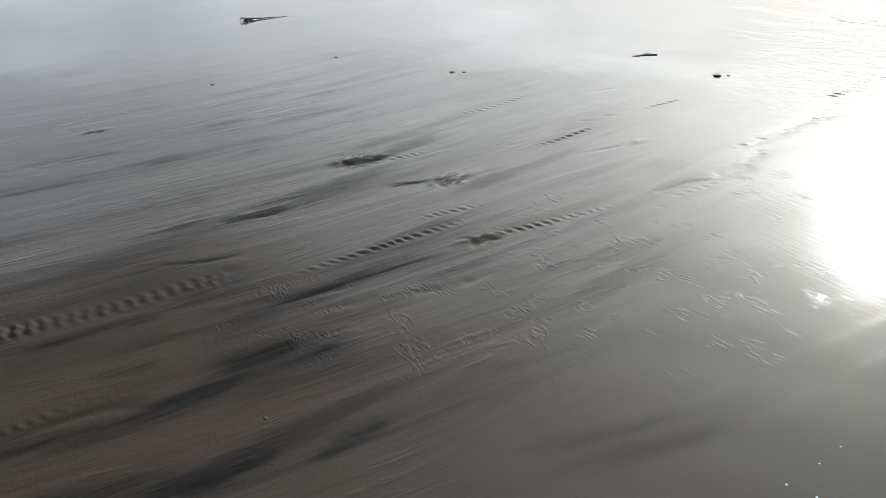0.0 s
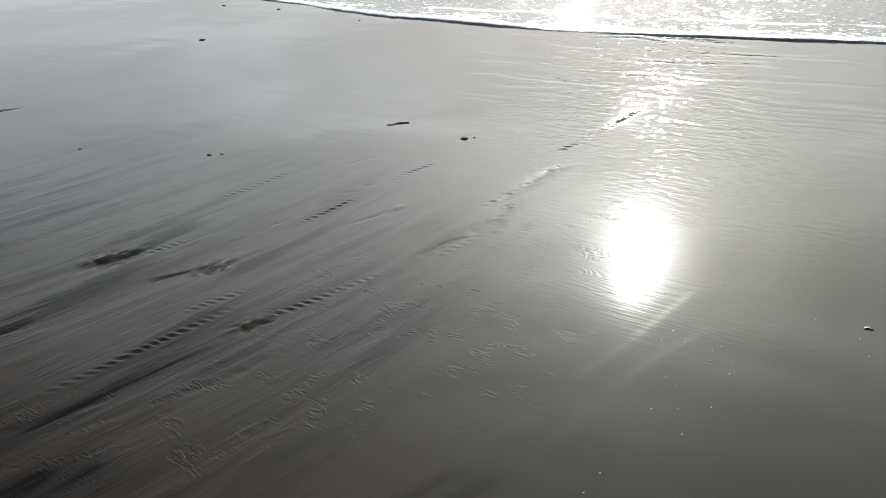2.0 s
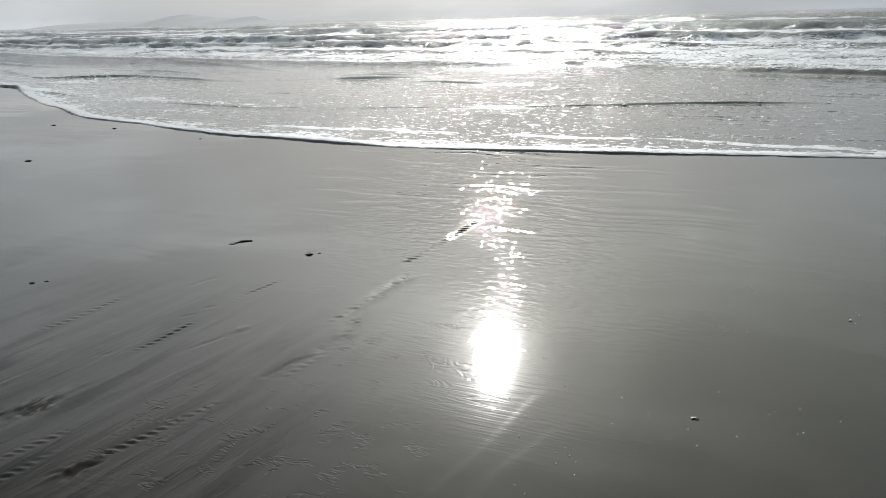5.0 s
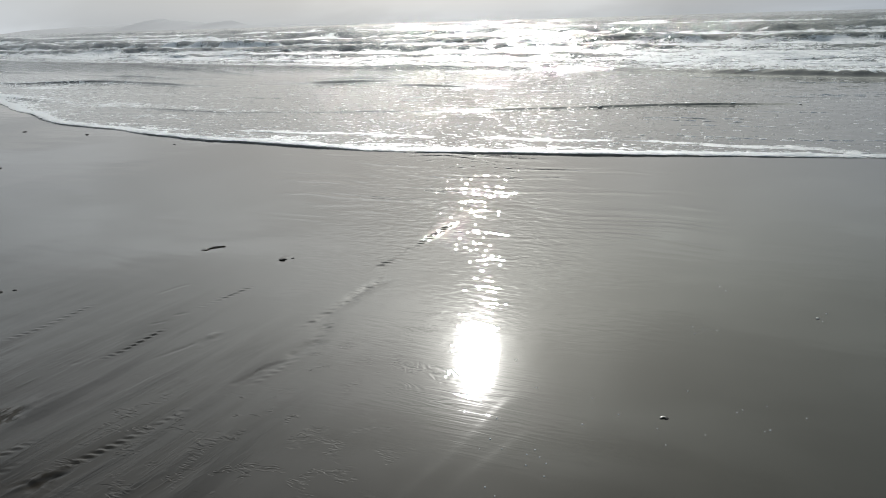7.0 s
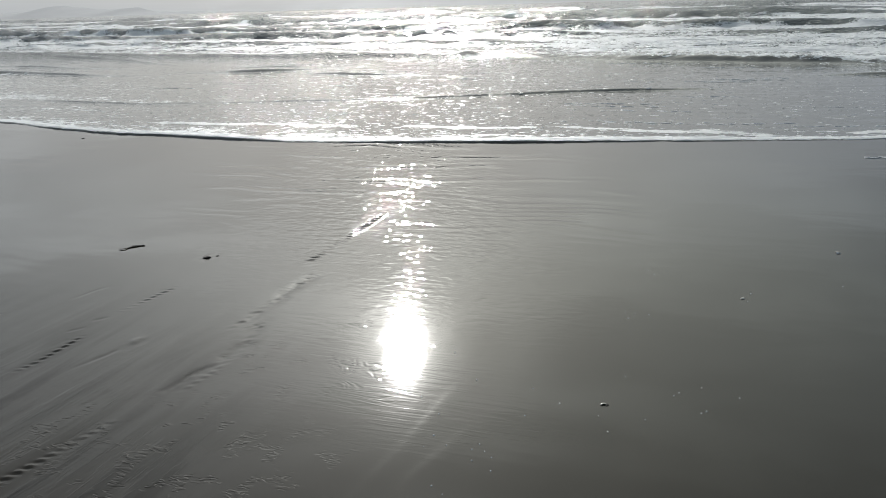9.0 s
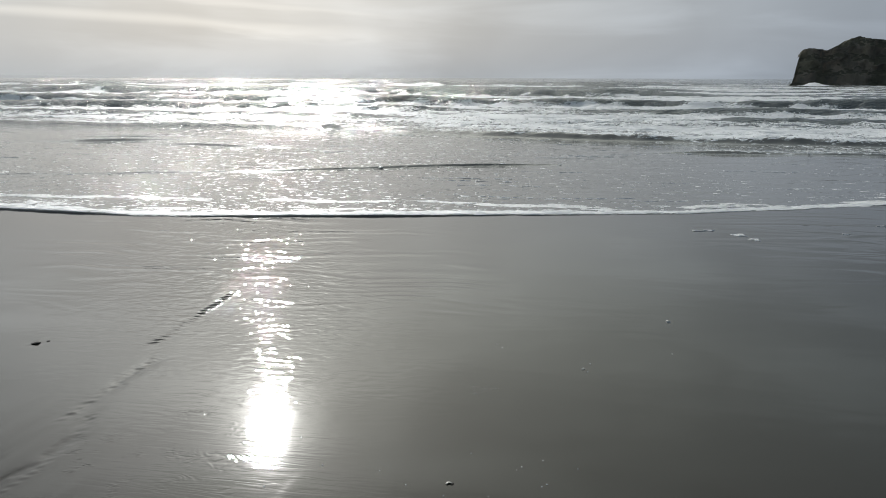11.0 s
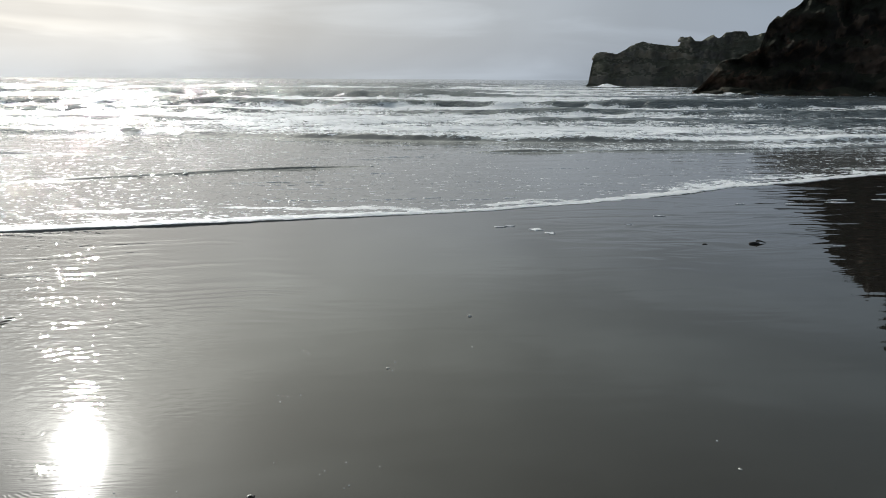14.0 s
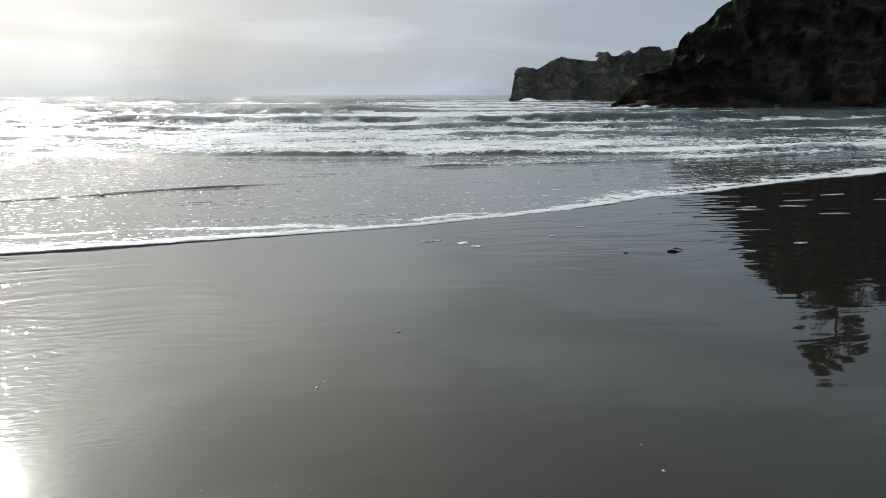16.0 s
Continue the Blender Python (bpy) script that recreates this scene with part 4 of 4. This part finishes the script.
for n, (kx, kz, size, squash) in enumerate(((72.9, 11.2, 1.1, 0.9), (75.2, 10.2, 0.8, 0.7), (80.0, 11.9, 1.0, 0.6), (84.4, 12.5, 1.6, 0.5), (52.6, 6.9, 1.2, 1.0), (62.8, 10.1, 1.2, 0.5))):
    knob = part("outcrop", lump(size * 0.9, squash, 0.45, n + 60, 3, 1.0), hazed_rock, headland)
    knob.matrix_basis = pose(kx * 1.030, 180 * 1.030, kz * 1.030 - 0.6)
cliff = thing("cliff", 60, 90, 0, "steep dark brown sea cliff with patches of scrub", "cliff")
cliff.matrix_basis = pose(0, 0, 0)
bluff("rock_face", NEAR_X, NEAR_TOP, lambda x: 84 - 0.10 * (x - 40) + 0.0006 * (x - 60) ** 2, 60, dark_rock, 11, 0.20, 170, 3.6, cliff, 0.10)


for n, (kx, ky, size, wide) in enumerate(((41.5, 80.8, 1.6, 2.2), (45.0, 80.2, 1.5, 2.6), (49.5, 79.6, 1.9, 2.4), (54.5, 79.0, 1.6, 2.8), (60.0, 78.6, 2.0, 2.4))):
    ledge = part("ledge", lump(size, 0.45, 0.7, n + 80, 4, wide), dark_rock, cliff)
    ledge.matrix_basis = pose(kx, ky, -0.2)


def boulder(x, y, z, size, seed):
    ob = part("boulder", lump(size, 0.62, 0.55, seed, 3, 1.0 + 0.5 * random.random()), dark_rock)
    ob.matrix_basis = pose(x, y, z, 0, 0, random.uniform(0, 360))
    return tagged(ob, "dark wet boulder lying at the foot of the cliff", "rock", "boulders at the foot of the cliff")


rng = random.Random(4)
for n in range(34):
    bx = rng.uniform(37, 84)
    boulder(bx, 82.0 - 0.10 * (bx - 40) - rng.uniform(-1.5, 3.0), -0.25, rng.uniform(0.6, 2.1), n)


def clump_of_leaves(bm, at, radius, count, size, seed):
    """Small leaves strewn through an uneven ball of space."""
    r = random.Random(seed)
    for _ in range(count):
        p = Vector((r.gauss(0, 1), r.gauss(0, 1), r.gauss(0, 0.7))) * radius * 0.5 + Vector(at)
        a = Vector((r.uniform(-1, 1), r.uniform(-1, 1), r.uniform(-1, 1))).normalized() * size * r.uniform(0.6, 1.4)
        b = a.orthogonal().normalized() * size * 0.45
        bm.faces.new([bm.verts.new(p - a), bm.verts.new(p + b), bm.verts.new(p + a), bm.verts.new(p - b)])


def tree(x, y, z, high, seed):
    """A wind-worn conifer: bent trunk, upswept limbs, open tiers of needles."""
    r = random.Random(seed)
    t = thing("tree", x, y, z, "tall dark conifer with open ragged boughs on the clifftop", "tree")
    bm = bmesh.new()
    spine = [Vector((0.25 * math.sin(k * 0.9 + seed), 0.2 * math.cos(k * 0.7), high * k / 9 - 1.0)) for k in range(10)]
    tube(bm, spine, [0.34 * (1 - k / 10.5) for k in range(10)], 9)
    part("trunk", bm, bark, t)
    crown = bmesh.new()
    for k in range(26):
        f = 0.16 + 0.82 * k / 25
        base = spine[min(8, int(f * 9))].lerp(spine[min(9, int(f * 9) + 1)], f * 9 % 1)
        a, out = r.uniform(0, 6.28), (0.22 + 0.78 * (1 - f) ** 0.8) * high * 0.30 * r.uniform(0.6, 1.25)
        tip = base + Vector((math.cos(a) * out, math.sin(a) * out, out * r.uniform(-0.1, 0.45)))
        bm = bmesh.new()
        mid = base.lerp(tip, 0.5) + Vector((0, 0, -0.05 * out))
        tube(bm, [base, mid, tip], [0.09, 0.06, 0.02], 6)
        part("limb", bm, bark, t)
        for q in (0.4, 0.6, 0.8, 1.0):
            clump_of_leaves(crown, base.lerp(tip, q), 0.55 + 0.25 * out * 0.3, int(85 + 30 * out), 0.34, seed * 999 + k * 7 + int(q * 10))
    clump_of_leaves(crown, spine[9], 0.7, 60, 0.16, 5)
    part("crown", crown, needles, t, smooth=False)
    return t


tree(75.6, 93.5, 23.0, 17.6, 2)
tree(105.0, 92.0, 25.5, 12.5, 5)
scrub = bmesh.new()
for n in range(420):
    sx = rng.uniform(56, 150)
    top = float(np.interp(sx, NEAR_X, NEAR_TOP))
    far = 84 - 0.1 * (sx - 40) + 0.0006 * (sx - 60) ** 2
    away = 1 + (top * 0.34 + rng.uniform(0.5, 6)) / far
    clump_of_leaves(scrub, (sx * away, far * away, top * away + rng.uniform(-0.6, 0.2)), rng.uniform(0.5, 1.3), 40, 0.16, n)
part("scrub", scrub, scrub_leaf, smooth=False)
tagged(bpy.data.objects["scrub"], "low dark green scrub along the clifftop", "scrub", kind="stuff")

# far hills, their haze put into the material as a pale glow
bm_x = np.linspace(-2100, -900, 160)
bm_v = np.linspace(0, 1, 14)
V, X = np.meshgrid(bm_v, bm_x, indexing="ij")
ridge = np.interp(X, (-2100, -1880, -1710, -1630, -1540, -1470, -1390, -1330, -1180, -950), (12, 16, 17, 30, 20, 14, 20, 7, 5, 0)) + 2.5 * wander(X / 40, 0 * X, 3, 4)
hills = sheet("backdrop", X, 1500 + 200 * V, np.maximum(ridge, 0) * np.sin(V * math.pi / 2) - 3 * (1 - V), haze_glow_hill)
tagged(hills, "pale hills far off in sea haze", "hills", kind="structure")


# ---- foam on the water ----
def water_z(x, y):
    s0 = y - float(shore(x))
    u0 = x / (s0 + 11.0)
    i, j = int(np.argmin(abs(s_rows - s0))), int(np.argmin(abs(u_cols - u0)))
    return float(WZ[i, j]), float(WY[i, j])


def ragged_pad(bm, x, y, z, long, wide, high, seed, turn, sides=12):
    # one low pad of foam with an uneven outline
    c, sn = math.cos(turn), math.sin(turn)
    off = Vector((seed * 1.37, seed * 0.73, 0.0))
    top = bm.verts.new((x, y, z + high))
    mid, rim = [], []
    for k in range(sides):
        a = 2 * math.pi * k / sides
        r = 0.75 + 0.55 * noise.noise(Vector((math.cos(a) * 1.5, math.sin(a) * 1.5, 0.0)) + off)
        px, py = long * r * math.cos(a), wide * r * math.sin(a)
        wx, wy = c * px - sn * py, sn * px + c * py
        mid.append(bm.verts.new((x + 0.7 * wx, y + 0.7 * wy, z + high * 0.8)))
        rim.append(bm.verts.new((x + wx, y + wy, z - 0.003)))
    for k in range(sides):
        n = (k + 1) % sides
        bm.faces.new((top, mid[k], mid[n]))
        bm.faces.new((mid[k], rim[k], rim[n], mid[n]))


fleck_rng = random.Random(12)
flecks = bmesh.new()
# flecks crowd under the sun: white pads put in for its glitter too
for n in range(5200):
    fx = fleck_rng.gauss(-4.0, 3.6) if n % 5 else fleck_rng.uniform(-14, 16)
    reach = float(np.interp(fx, *BRK)) - float(shore(fx))
    fy = float(shore(fx)) + 0.15 + reach * fleck_rng.random() ** 1.7
    if fy > float(np.interp(fx, *BRK)) - 0.8 or noise.noise(Vector((fx * 0.35, fy * 0.5, 3.0))) < fleck_rng.uniform(-0.7, 0.25):
        continue
    fz, fy = water_z(fx, fy)
    size = fleck_rng.uniform(0.007, 0.027) * (1 + 0.03 * fy)
    ragged_pad(flecks, fx, fy, fz, size * fleck_rng.uniform(0.9, 3.2), size, 0.002, n, fleck_rng.uniform(-0.4, 0.4), 8)
for n in range(70):
    fx = fleck_rng.uniform(-12, 9)
    reach = float(np.interp(fx, *BRK)) - float(shore(fx))
    fz, fy = water_z(fx, float(shore(fx)) + 0.4 + (reach - 1.5) * fleck_rng.random())
    drift = fleck_rng.uniform(-0.10, 0.16)
    for k in range(9):
        px, py = fx + 0.16 * k * fleck_rng.uniform(0.8, 1.1), fy + 0.16 * k * drift + fleck_rng.gauss(0, 0.02)
        ragged_pad(flecks, px, py, fz, fleck_rng.uniform(0.06, 0.14), fleck_rng.uniform(0.012, 0.03), 0.003, n * 31 + k, drift, 8)
part("foam_glitter_flecks", flecks, wet_foam)
tagged(bpy.data.objects["foam_glitter_flecks"], "small white flecks of foam, some put in as sun glitter, drifting on shallow water", "foam", kind="stuff")

rim = bmesh.new()
for n in range(1900):
    fx = fleck_rng.uniform(-22, 16)
    broken = noise.noise(Vector((fx * 0.45, 0.0, 8.0)))
    thick = 1.0 + 0.5 * float(ramp(fx, 3.0, 8.0)) + 0.4 * float(ramp(fx, -8, -14))
    if broken < -0.42:
        continue
    depth = abs(fleck_rng.gauss(0, 0.16 * thick)) if n % 3 == 0 else abs(fleck_rng.gauss(0, 0.035))
    fz, fy = water_z(fx, float(shore(fx)) + depth + 0.055)
    slope = math.atan2(float(shore(fx + 0.2)) - float(shore(fx - 0.2)), 0.4)
    ragged_pad(rim, fx, fy, fz, fleck_rng.uniform(0.04, 0.22), fleck_rng.uniform(0.012, 0.045) * thick, fleck_rng.uniform(0.0015, 0.004), n, slope + fleck_rng.uniform(-0.12, 0.12), 14)
# lace left by the wave before, a little way behind the front
LACE = ((-9, -6, -3.6, -0.9, 1.3, 3.0, 4.7, 7.0), (9.9, 10.0, 10.15, 10.35, 10.1, 10.75, 11.15, 12.4))
for n in range(330):
    fx = fleck_rng.uniform(-7.5, 6.5)
    if noise.noise(Vector((fx * 0.9, 2.0, 5.0))) < -0.12:
        continue
    fz, fy = water_z(fx, max(float(np.interp(fx, *LACE)) + 0.07 * math.sin(fx * 3.1) + fleck_rng.gauss(0, 0.05), float(shore(fx)) + 0.12))
    ragged_pad(rim, fx, fy, fz, fleck_rng.uniform(0.10, 0.34), fleck_rng.uniform(0.03, 0.09), 0.003, n + 5000, fleck_rng.uniform(-0.25, 0.35), 12)
part("foam_line", rim, sea_foam)
tagged(bpy.data.objects["foam_line"], "broken white line of foam along the water's edge", "foam", kind="stuff")


# ---- small things on the sand ----
def settle(ob, x, y, turn=0.0, sink=0.0):
    ob.matrix_basis = pose(x, y, sand_z(x, y) - sink, 0, 0, turn)
    return ob


def strand(points, radii):
    bm = bmesh.new()
    tube(bm, points, radii, 7)
    return bm


def kelp():
    t = settle(thing("kelp", 0, 0, 0, "black kelp stalk with a knotted holdfast washed up on wet sand", "seaweed"), -6.98, 2.91, 68)
    part("stalk", strand([(0.0, 0, 0.012), (0.08, 0.012, 0.010), (0.16, 0.0, 0.007), (0.24, 0.01, 0.005), (0.32, 0.005, 0.003), (0.40, 0.015, 0.001)],
                         [0.010, 0.008, 0.005, 0.0035, 0.002, 0.001]), weed, t)
    part("holdfast", lump(0.024, 0.6, 0.7, 3, 3, 1.3), weed, t)
    for k, (a, b, c) in enumerate((((-0.04, 0.02), (-0.02, 0.07), (0.05, 0.06)), ((-0.02, -0.03), (0.03, -0.07), (0.10, -0.04)), ((-0.05, -0.01), (-0.06, 0.01), (-0.04, 0.03)))):
        part("rootlet", strand([(0, 0, 0.02), (*a, 0.03), (*b, 0.012), (*c, 0.006)], [0.006, 0.0045, 0.0035, 0.002]), weed, t)


def blade(name, long, wide, lift, seed, mat):
    """A curled leaf with thickness and a midrib."""
    bm = bmesh.new()
    r = random.Random(seed)
    n, m = 18, 7
    top, low = [], []
    for i in range(n):
        f = i / (n - 1)
        w = wide * math.sin(math.pi * min(1, 0.06 + f * 0.94)) ** 1.1
        row_t, row_l = [], []
        for j in range(m):
            g = j / (m - 1) * 2 - 1
            z = lift * (0.3 + 0.7 * math.sin(f * 3.0)) * (0.35 + 0.65 * g * g) + 0.0015 * math.sin(9 * f + 3 * g) + 0.001 * (1 - abs(g))
            p = Vector((long * (f - 0.5), w * g + 0.02 * math.sin(4 * f), max(z, 0.0) + 0.003))
            row_t.append(bm.verts.new(p + Vector((0, 0, 0.0015))))
            row_l.append(bm.verts.new(p - Vector((0, 0, 0.0025))))
        top.append(row_t)
        low.append(row_l)
    for i in range(n - 1):
        for j in range(m - 1):
            bm.faces.new((top[i][j], top[i + 1][j], top[i + 1][j + 1], top[i][j + 1]))
            bm.faces.new((low[i][j], low[i][j + 1], low[i + 1][j + 1], low[i + 1][j]))
        for j, flip in ((0, False), (m - 1, True)):
            q = (top[i][j], low[i][j], low[i + 1][j], top[i + 1][j])
            bm.faces.new(q[::-1] if flip else q)
    for i, flip in ((0, True), (n - 1, False)):
        for j in range(m - 1):
            q = (top[i][j], top[i][j + 1], low[i][j + 1], low[i][j])
            bm.faces.new(q[::-1] if flip else q)
    return bm


kelp()
leaf = settle(thing("seaweed_leaf", 0, 0, 0, "dark curled seaweed frond lying flat on wet sand", "seaweed"), -3.42, 4.53, 61)
part("frond", blade("frond", 0.13, 0.012, 0.002, 1, weed), weed, leaf)
part("stem", strand([(-0.065, 0.0, 0.006), (-0.09, 0.01, 0.005), (-0.105, 0.025, 0.006), (-0.10, 0.035, 0.003)], [0.004, 0.003, 0.002, 0.001]), weed, leaf)


def pebble(x, y, size, seed, squash=0.5, mat=None, label="small dark pebble half sunk in wet sand"):
    ob = part("pebble", lump(size, squash * 0.7, 0.28, seed, 3, 1.35), mat or pebble_stone)
    settle(ob, x, y, seed * 47)
    return tagged(ob, label, "pebble", "pebbles on the sand")


PEBBLES = [(-2.76, 4.45, 0.018), (-2.71, 4.50, 0.010), (-4.09, 3.26, 0.017), (-4.03, 3.32, 0.011), (-8.42, 6.42, 0.032), (-5.07, 1.86, 0.012), (-12.33, 5.45, 0.035), (-1.51, 0.70, 0.006),
           (-11.28, 9.0, 0.03), (-9.84, 9.0, 0.03), (-7.6, 8.55, 0.02), (4.00, 7.79, 0.022), (-5.08, 2.86, 0.010)]
for n, (px, py, size) in enumerate(PEBBLES):
    pebble(px, py, size, n + 1)


def stone_with_weed():
    t = settle(thing("stone", 0, 0, 0, "dark flat stone with a scrap of weed on wet sand", "stone"), 4.53, 7.78, 10)
    part("rock", lump(0.042, 0.5, 0.35, 21, 3, 1.5), pebble_stone, t)
    part("weed_scrap", strand([(0.03, 0.0, 0.03), (0.09, 0.02, 0.02), (0.14, -0.01, 0.006)], [0.010, 0.008, 0.003]), weed, t)


stone_with_weed()


def shell(x, y, size, turn, seed):
    """A ribbed half shell, open side down."""
    bm = bmesh.new()
    n, m = 18, 8
    rings = []
    for j in range(m):
        f = j / (m - 1)
        row = []
        for i in range(n):
            a = math.pi * (i / (n - 1) - 0.5) * 1.25
            ridge = 1 + 0.035 * math.cos(i * math.pi)
            row.append(bm.verts.new((size * f * math.sin(a) * ridge, size * (f * math.cos(a) - 0.5), size * 0.42 * (1 - f * f) * (0.5 + 0.5 * math.sin(f * 2.6)) + 0.002)))
        rings.append(row)
    for a, b in zip(rings, rings[1:]):
        for i in range(n - 1):
            bm.faces.new((a[i], a[i + 1], b[i + 1], b[i]))
    bmesh.ops.remove_doubles(bm, verts=bm.verts, dist=1e-5)
    bmesh.ops.solidify(bm, geom=bm.faces[:], thickness=0.0012)
    ob = part("shell", bm, shell_white)
    settle(ob, x, y, turn)
    return tagged(ob, "broken pale sea shell on wet sand", "shell", "shells on the sand")


shell(0.045, 3.17, 0.013, 30, 1)
shell(2.16, 3.22, 0.010, 110, 2)
shell(1.24, 5.52, 0.012, 200, 3)
shell(0.64, 4.54, 0.013, 250, 4)
pebble(0.062, 3.165, 0.008, 40)


def bubble(x, y, size):
    bm = bmesh.new()
    bmesh.ops.create_uvsphere(bm, u_segments=14, v_segments=9, radius=size)
    for v in bm.verts:
        v.co.z = max(v.co.z * 0.85, -0.002)
    ob = part("bubble", bm, bubble_skin)
    settle(ob, x, y)
    return tagged(ob, "small foam bubble resting on the water film", "bubble", "bubbles on the wet sand")


BUBBLES = [(0.04, 4.19), (0.16, 4.18), (0.06, 4.10), (1.18, 4.87), (0.11, 4.88), (2.53, 3.57), (2.18, 3.49), (0.11, 3.44), (0.32, 3.32), (0.43, 3.20), (0.43, 3.42), (0.58, 3.37),
           (0.04, 3.07), (0.09, 2.96), (0.34, 3.35), (0.22, 3.09), (0.45, 3.22), (-0.38, 2.70), (-0.33, 2.70), (-0.36, 2.63), (-0.56, 2.67), (-0.48, 2.70), (0.09, 4.17), (0.66, 4.50), (0.68, 4.63),
           (0.15, 4.82), (-0.43, 1.65), (-0.36, 1.67), (-0.26, 1.75), (-0.42, 1.88), (-0.17, 1.91), (-0.42, 2.25), (-0.35, 2.30), (-0.36, 2.36), (-0.40, 2.41), (-0.29, 2.18), (-0.42, 1.78)]
for bx, by in BUBBLES:
    bubble(bx, by, rng.uniform(0.0020, 0.0042))
for n in range(14):
    f = rng.random()
    bubble(-0.75 + 0.55 * f + rng.gauss(0, 0.10), 2.75 + rng.gauss(0, 0.28), rng.uniform(0.0022, 0.0042))


def foam_patch(x, y, long, wide, seed, turn=0.0, holes=0.25):
    """A ragged pad of foam left on the sand: low, lumpy, with an uneven outline."""
    bm = bmesh.new()
    n, m = 40, 7
    off = Vector((seed * 7.1, seed * 3.3, 0))
    centre = bm.verts.new((0, 0, 0.008))
    rings = []
    for j in range(1, m + 1):
        f = j / m
        row = []
        for i in range(n):
            a = 2 * math.pi * i / n
            r = f * (0.62 + 0.75 * noise.noise(Vector((math.cos(a) * 1.6, math.sin(a) * 1.6, 0)) + off) + 0.35 * noise.noise(Vector((math.cos(a) * 5, math.sin(a) * 5, 2)) + off))
            p = Vector((long * r * math.cos(a), wide * r * math.sin(a), 0))
            z = 0.005 * math.sqrt(max(0, 1 - f * f)) * (1 + 0.7 * noise.noise(p * 35 + off)) + (0.003 if j < m else -0.004)
            row.append(bm.verts.new(p + Vector((0, 0, z))))
        rings.append(row)
    for i in range(n):
        bm.faces.new((centre, rings[0][i], rings[0][(i + 1) % n]))
        for a, b in zip(rings, rings[1:]):
            bm.faces.new((a[i], b[i], b[(i + 1) % n], a[(i + 1) % n]))
    ob = part("foam_patch", bm, sea_foam)
    settle(ob, x, y, turn)
    return tagged(ob, "scrap of white foam stranded on wet sand", "foam", "foam scraps on the sand")


FOAM_SCRAPS = [(2.42, 8.68, 0.13, 0.13), (2.52, 8.46, 0.06, 0.16), (4.13, 9.46, 0.10, 0.05), (2.00, 8.85, 0.10, 0.05), (2.14, 8.90, 0.08, 0.06), (3.56, 8.91, 0.05, 0.04),
               (7.07, 10.38, 0.24, 0.08), (7.24, 10.60, 0.2, 0.07), (7.91, 10.56, 0.25, 0.08), (5.6, 10.3, 0.10, 0.05), (8.35, 11.08, 0.30, 0.06), (8.08, 9.78, 0.34, 0.07), (6.36, 10.30, 0.22, 0.06), (6.22, 7.93, 0.12, 0.06), (5.38, 7.61, 0.08, 0.04), (9.4, 11.6, 0.4, 0.08), (9.9, 10.9, 0.34, 0.07), (1.24, 5.50, 0.016, 0.012)]
for n, (fx, fy, long, wide) in enumerate(FOAM_SCRAPS):
    foam_patch(fx, fy, long, wide * 0.6, n, rng.uniform(-12, 12))
